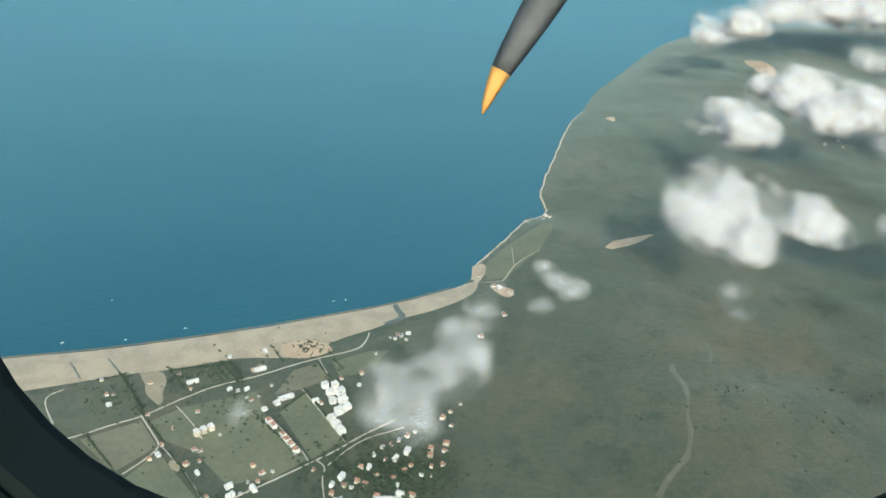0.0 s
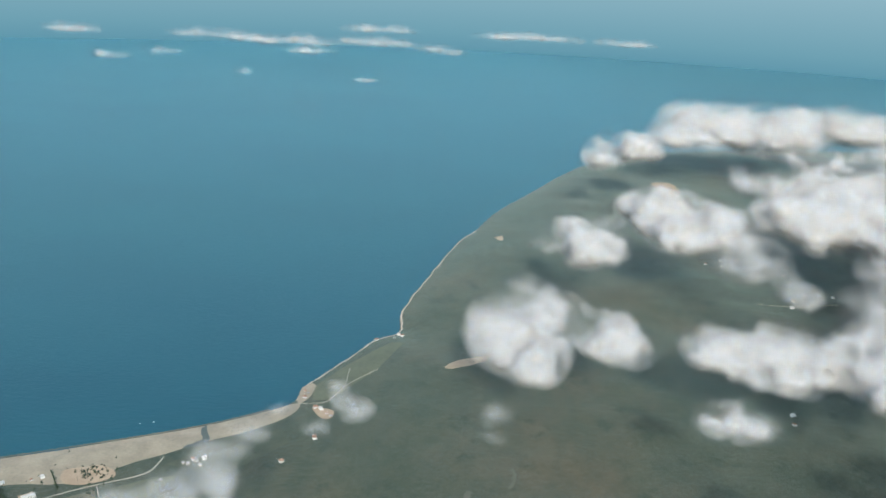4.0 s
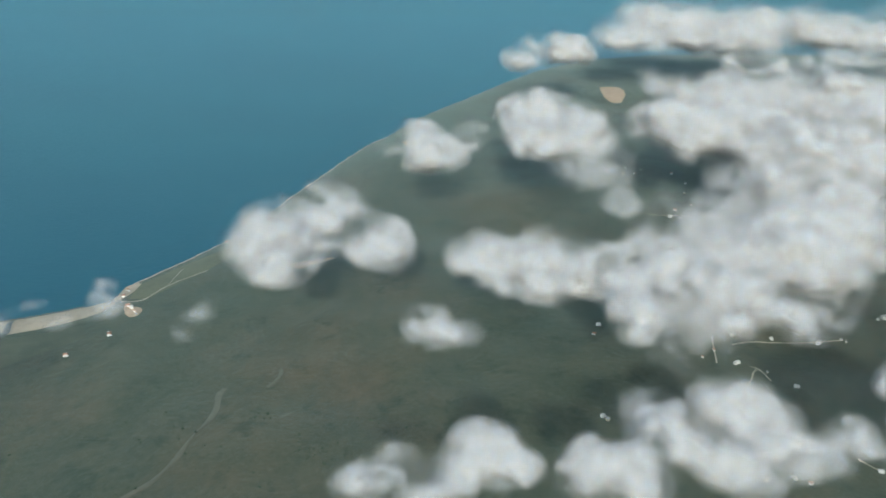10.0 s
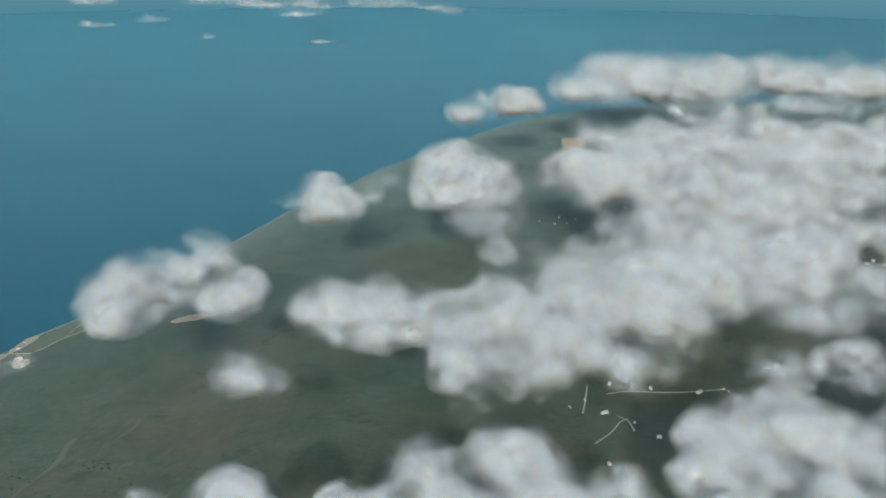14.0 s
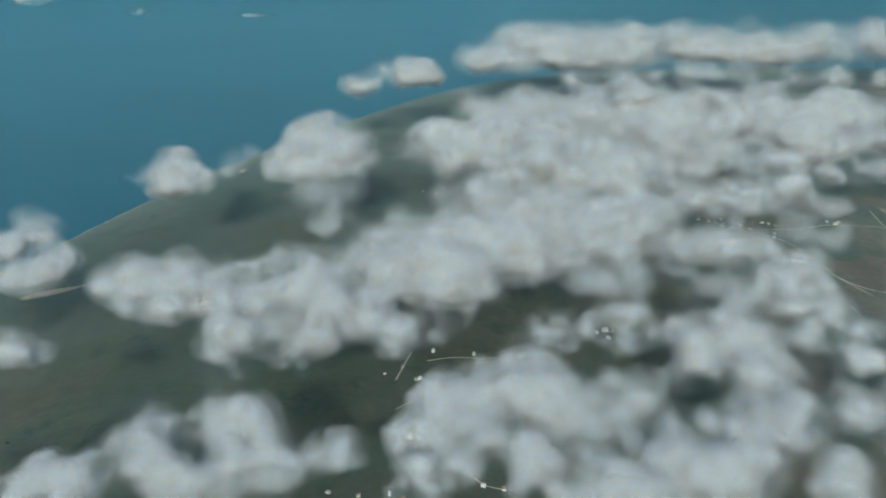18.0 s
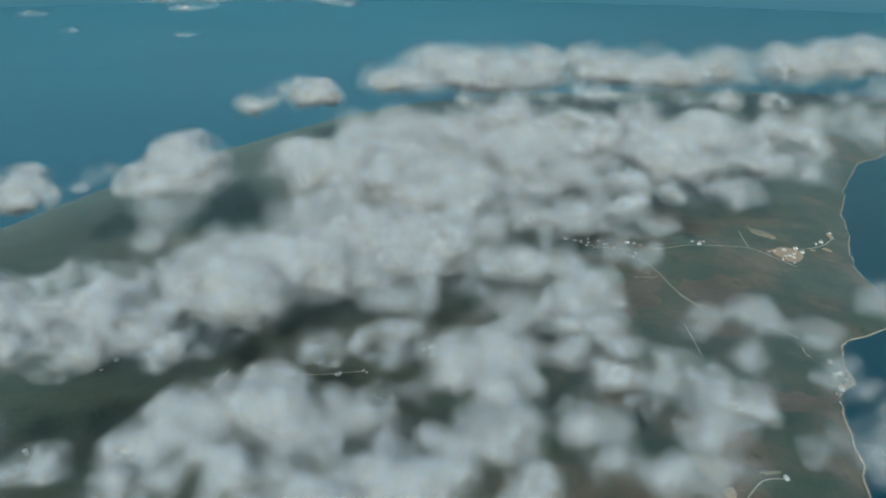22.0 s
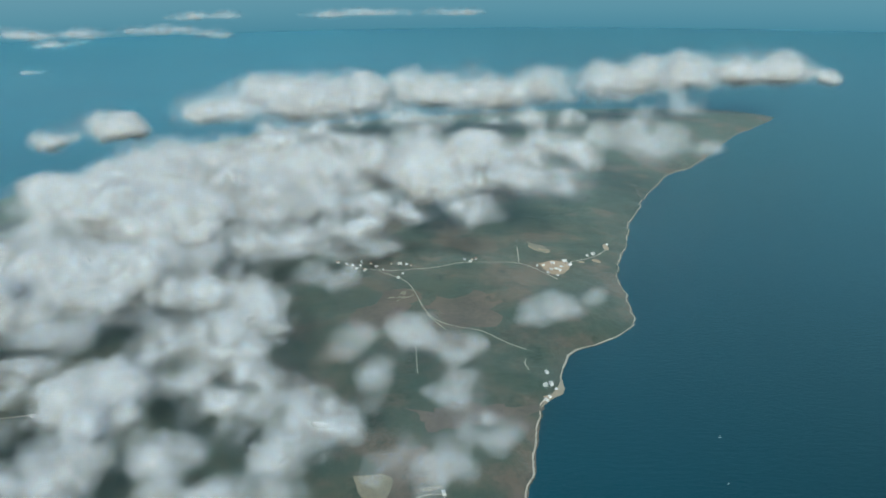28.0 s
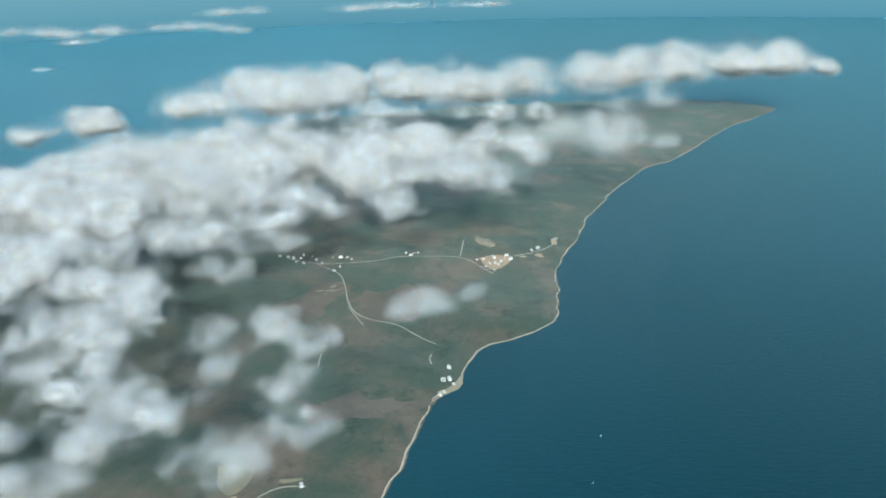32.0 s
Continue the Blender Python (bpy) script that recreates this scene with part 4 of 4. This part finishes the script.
cloud([(893, 1044, 42), (935, 1080, 42), (935, 986, 36), (1010, 1056, 38), (994, 981, 33), (1059, 975, 33), (1087, 1093, 36), (1101, 947, 26), (1128, 1070, 26)])
cloud([(893, 1600, 45), (911, 1558, 51), (957, 1578, 46), (977, 1526, 43), (1022, 1560, 56), (1062, 1576, 44), (1139, 1578, 50), (1250, 1615, 49)], dense=1.12)
cloud([(1340, 1673, 50), (1447, 1733, 52)], dense=1.12)
cloud([(1563, 1798, 51), (1654, 1782, 45)], dense=1.12)
cloud([(1698, 1692, 25)], dense=1.12)
cloud([(-23, 374, 17), (-12, 380, 19), (-15, 350, 14), (-27, 352, 11), (1, 392, 18), (18, 409, 15), (10, 432, 12), (22, 440, 11)], thin=True, dense=1.08, mid=68.0)
cloud([(28, 473, 10), (40, 495, 11)], thin=True, dense=0.9, mid=68.0)
cloud([(-110, 349, 8)], thin=True, dense=0.75, mid=68.0)
cloud([(85, 518, 10), (94, 504, 10), (76, 535, 9)], thin=True, dense=0.95, mid=68.0)
cloud([(69, 481, 8)], thin=True, dense=0.8, mid=68.0)
cloud([(181, 423, 8)], thin=True, dense=0.8)
cloud([(185, 446, 10)], thin=True, dense=0.8)
cloud([(226, 648, 19)], thin=True)
cloud([(335, 816, 12)], thin=True)
cloud([(475, 436, 15)], thin=True)
cloud([(473, 672, 14), (469, 698, 15)], thin=True)
cloud([(515, 635, 17), (538, 657, 23), (571, 651, 27)], thin=True)
cloud([(1003, 849, 22)], thin=True, dense=1.1)
cloud([(1066, 940, 31)], thin=True, dense=1.1)
cloud([(1256, 1165, 30)], thin=True, dense=1.1)
cloud([(839, 614, 20), (829, 586, 17), (859, 595, 13), (824, 555, 15), (846, 559, 14)], dense=0.92)
cloud([(852, 520, 18), (841, 493, 17), (874, 483, 21), (899, 474, 19), (919, 465, 12), (895, 451, 17), (876, 445, 16), (925, 483, 8)], dense=0.92)
cloud([(767, 496, 21), (779, 514, 17), (785, 459, 17), (750, 484, 16), (739, 525, 13), (780, 466, 16), (778, 424, 18)], dense=0.97)
cloud([(716, 654, 27), (760, 601, 22), (723, 592, 20), (680, 654, 22), (629, 718, 30), (667, 745, 25), (762, 642, 19), (675, 612, 20)], dense=0.8)
cloud([(785, 653, 22), (805, 676, 20), (751, 708, 25), (834, 652, 14)], dense=0.8)
cloud([(825, 435, 16), (864, 468, 15), (885, 437, 15), (800, 378, 14), (835, 406, 14), (860, 400, 12)], dense=0.9)
cloud([(880, 404, 15), (899, 408, 12), (866, 399, 12)], thin=True)
cloud([(950, 430, 12), (968, 432, 16), (979, 440, 12), (964, 411, 11)], thin=True)
cloud([(1000, 453, 12), (986, 489, 14), (975, 499, 11), (1003, 476, 9)], thin=True)
cloud([(1041, 612, 11), (1052, 624, 16), (1066, 618, 10)], thin=True)
cloud([(954, 589, 14), (967, 575, 12), (983, 558, 9), (949, 567, 8)], thin=True)
cloud([(886, 686, 15), (860, 699, 17), (826, 741, 20)], thin=True)
cloud([(834, 432, 13), (842, 443, 12)], thin=True)
cloud([(888, 762, 17), (913, 769, 14), (859, 755, 18)], thin=True)
cloud([(709, 540, 14), (773, 437, 15)], dense=0.8)
cloud([(1242, 1147, 39), (1271, 1112, 31), (1318, 1126, 20)], thin=True)
# four far clouds, filled out to stand in for haze over shaded land
cloud([(889, 1355, 31), (963, 1336, 27), (925, 1367, 24)], dense=0.8)
cloud([(711, 1260, 25), (775, 1280, 24), (822, 1320, 21)], dense=0.8)
cloud([(1034, 1340, 23), (1087, 1332, 25), (1154, 1306, 21)], dense=0.8)
cloud([(1273, 1389, 33), (1349, 1403, 33)], thin=True)
cloud([(656, 507, 16), (680, 523, 18), (715, 509, 18), (741, 524, 17), (772, 503, 18), (736, 470, 16)], dense=0.8)
cloud([(797, 575, 18), (775, 549, 17), (828, 576, 19), (850, 535, 18), (821, 512, 15)], dense=0.8)
cloud([(727, 887, 26), (786, 827, 26), (792, 762, 20), (836, 774, 22), (861, 803, 22), (894, 825, 20), (935, 848, 18), (772, 722, 18)], dense=0.9)


# broad thin veils between the cumulus
for veil in ([(520, 640, 30), (575, 600, 26)], [(700, 590, 24)], [(450, 760, 28)], [(600, 740, 32), (660, 760, 32)], [(1150, 1150, 36), (1215, 1230, 32)], [(330, 860, 24)],
             [(951, 590, 16), (984, 563, 14), (985, 517, 12)], [(939, 526, 14), (913, 566, 15), (938, 492, 13)], [(1015, 460, 12), (990, 455, 13), (978, 424, 13)], [(1067, 623, 14), (1092, 642, 11)]):
    cloud(veil, thin=True)

# small flat clouds far out over the sea
for far in ([(-810, 2273, 34), (-770, 2285, 28)], [(-722, 2423, 36), (-680, 2425, 28)], [(-840, 3150, 62), (-760, 3140, 60), (-690, 3130, 60), (-610, 3060, 52)], [(-524, 2985, 70), (-426, 3090, 70), (-337, 2990, 60)],
            [(-215, 3137, 70), (-120, 3150, 70), (-50, 3163, 60)], [(90, 2980, 52), (150, 2943, 40)], [(-376, 2069, 26)], [(-72, 2033, 26), (-30, 2040, 20)], [(-1260, 3035, 60), (-1200, 3030, 50)], [(-330, 2687, 44), (-270, 2700, 36)],
            [(380, 3900, 90), (520, 3930, 90), (660, 3920, 80)], [(-260, 3900, 80), (-120, 3940, 70)], [(900, 3850, 70), (1010, 3860, 60)]):
    cloud(far, flat=0.3, tall=16.0, size=10.0, dense=0.72, label="small flat cloud far out over the sea")


# ---------------------------------------------------------------- the aircraft, where the flight begins
START = pose(0, 0, 357.0) @ pose(0, 0, 0, 62.8) @ pose(0, 0, 0, 0, 0, 3.05)


def aircraft_window():
    """The rounded cabin window: a dark reveal, a rubber seal and an inner trim ring."""
    top = tagged(new("aircraft_window"), "dark rounded cabin window surround with a rubber seal", "window")
    top.matrix_world = START @ pose(0.0395, 0.064, -0.4)

    def loop(w, h, r, n=10):
        pts = []
        for cx, cy, a0 in ((w - r, h - r, 0), (-w + r, h - r, 90), (-w + r, -h + r, 180), (w - r, -h + r, 270)):
            pts += [(cx + r * math.cos(radians(a0 + 90 * k / n)), cy + r * math.sin(radians(a0 + 90 * k / n))) for k in range(n + 1)]
        return pts

    def band(rings):
        bm = bmesh.new()
        rows = [[bm.verts.new((x, y, z)) for x, y in loop(w, h, r)] for w, h, r, z in rings]
        n = len(rows[0])
        for p, q in zip(rows, rows[1:] + rows[:1]):
            for k in range(n):
                bm.faces.new((p[k], p[(k + 1) % n], q[(k + 1) % n], q[k]))
        bmesh.ops.recalc_face_normals(bm, faces=bm.faces)
        return bm
    part("reveal", band([(0.289, 0.203, 0.170, 0.0), (0.299, 0.213, 0.178, 0.03), (0.365, 0.275, 0.220, 0.03), (0.365, 0.275, 0.220, 0.0)]), RUBBER, top)
    part("seal", band([(0.2905, 0.2035, 0.170, -0.012), (0.293, 0.206, 0.172, -0.003), (0.335, 0.245, 0.190, -0.003), (0.335, 0.245, 0.190, -0.012)]), RUBBER, top, "black rubber seal")
    part("trim", band([(0.305, 0.219, 0.182, 0.034), (0.309, 0.223, 0.184, 0.042), (0.319, 0.233, 0.190, 0.042), (0.323, 0.237, 0.192, 0.034)]), RUBBER, top, "dark trim ring")


def propeller():
    """A propeller at rest: curved, tapered blades with orange tips on a hub."""
    top = tagged(new("propeller"), "dark grey aircraft propeller with orange blade tips", "propeller")
    k = 3.6 / 1420
    top.matrix_world = START @ pose((1130 - 784) * k, (441 + 280) * k, -3.6)
    spine = [(-276, -482, 2), (-268, -460, 9), (-256, -432, 15), (-243, -405, 20), (-225, -375, 25), (-185, -310, 33), (-140, -240, 37), (-70, -120, 36), (-20, -34, 20)]

    def blade_mesh(points):
        bm = bmesh.new()
        rows = []
        for j, (x, y, w) in enumerate(points):
            a, b = points[max(j - 1, 0)], points[min(j + 1, len(points) - 1)]
            t = Vector((b[0] - a[0], b[1] - a[1], 0)).normalized()
            s = Vector((-t.y, t.x, 0))
            c = Vector((x, y, 0))
            rows.append([bm.verts.new((c + s * w * 0.95 * u + Vector((0, 0, v * (4 + 0.12 * w)))) * k) for u, v in ((-1, 0), (-0.5, 0.8), (0.2, 1.0), (1, 0), (0.2, -0.6), (-0.5, -0.5))])
        for p, q in zip(rows, rows[1:]):
            for n in range(6):
                bm.faces.new((p[n], p[(n + 1) % 6], q[(n + 1) % 6], q[n]))
        bm.faces.new(rows[0]), bm.faces.new(rows[-1][::-1])
        bmesh.ops.recalc_face_normals(bm, faces=bm.faces)
        for f in bm.faces:
            f.smooth = True
        return bm
    for turn in (0, 120, 240):
        blade = part("blade", blade_mesh(spine[3:]), BLADE, top)
        blade.matrix_local = pose(0, 0, 0, 0, 0, turn)
        part("tip", blade_mesh(spine[:4]), ORANGE, blade, "orange blade tip")
    bm = bmesh.new()
    bmesh.ops.create_cone(bm, segments=24, radius1=0.16, radius2=0.12, depth=0.3, cap_ends=True)
    part("hub", bm, BLADE, top)


aircraft_window()
propeller()
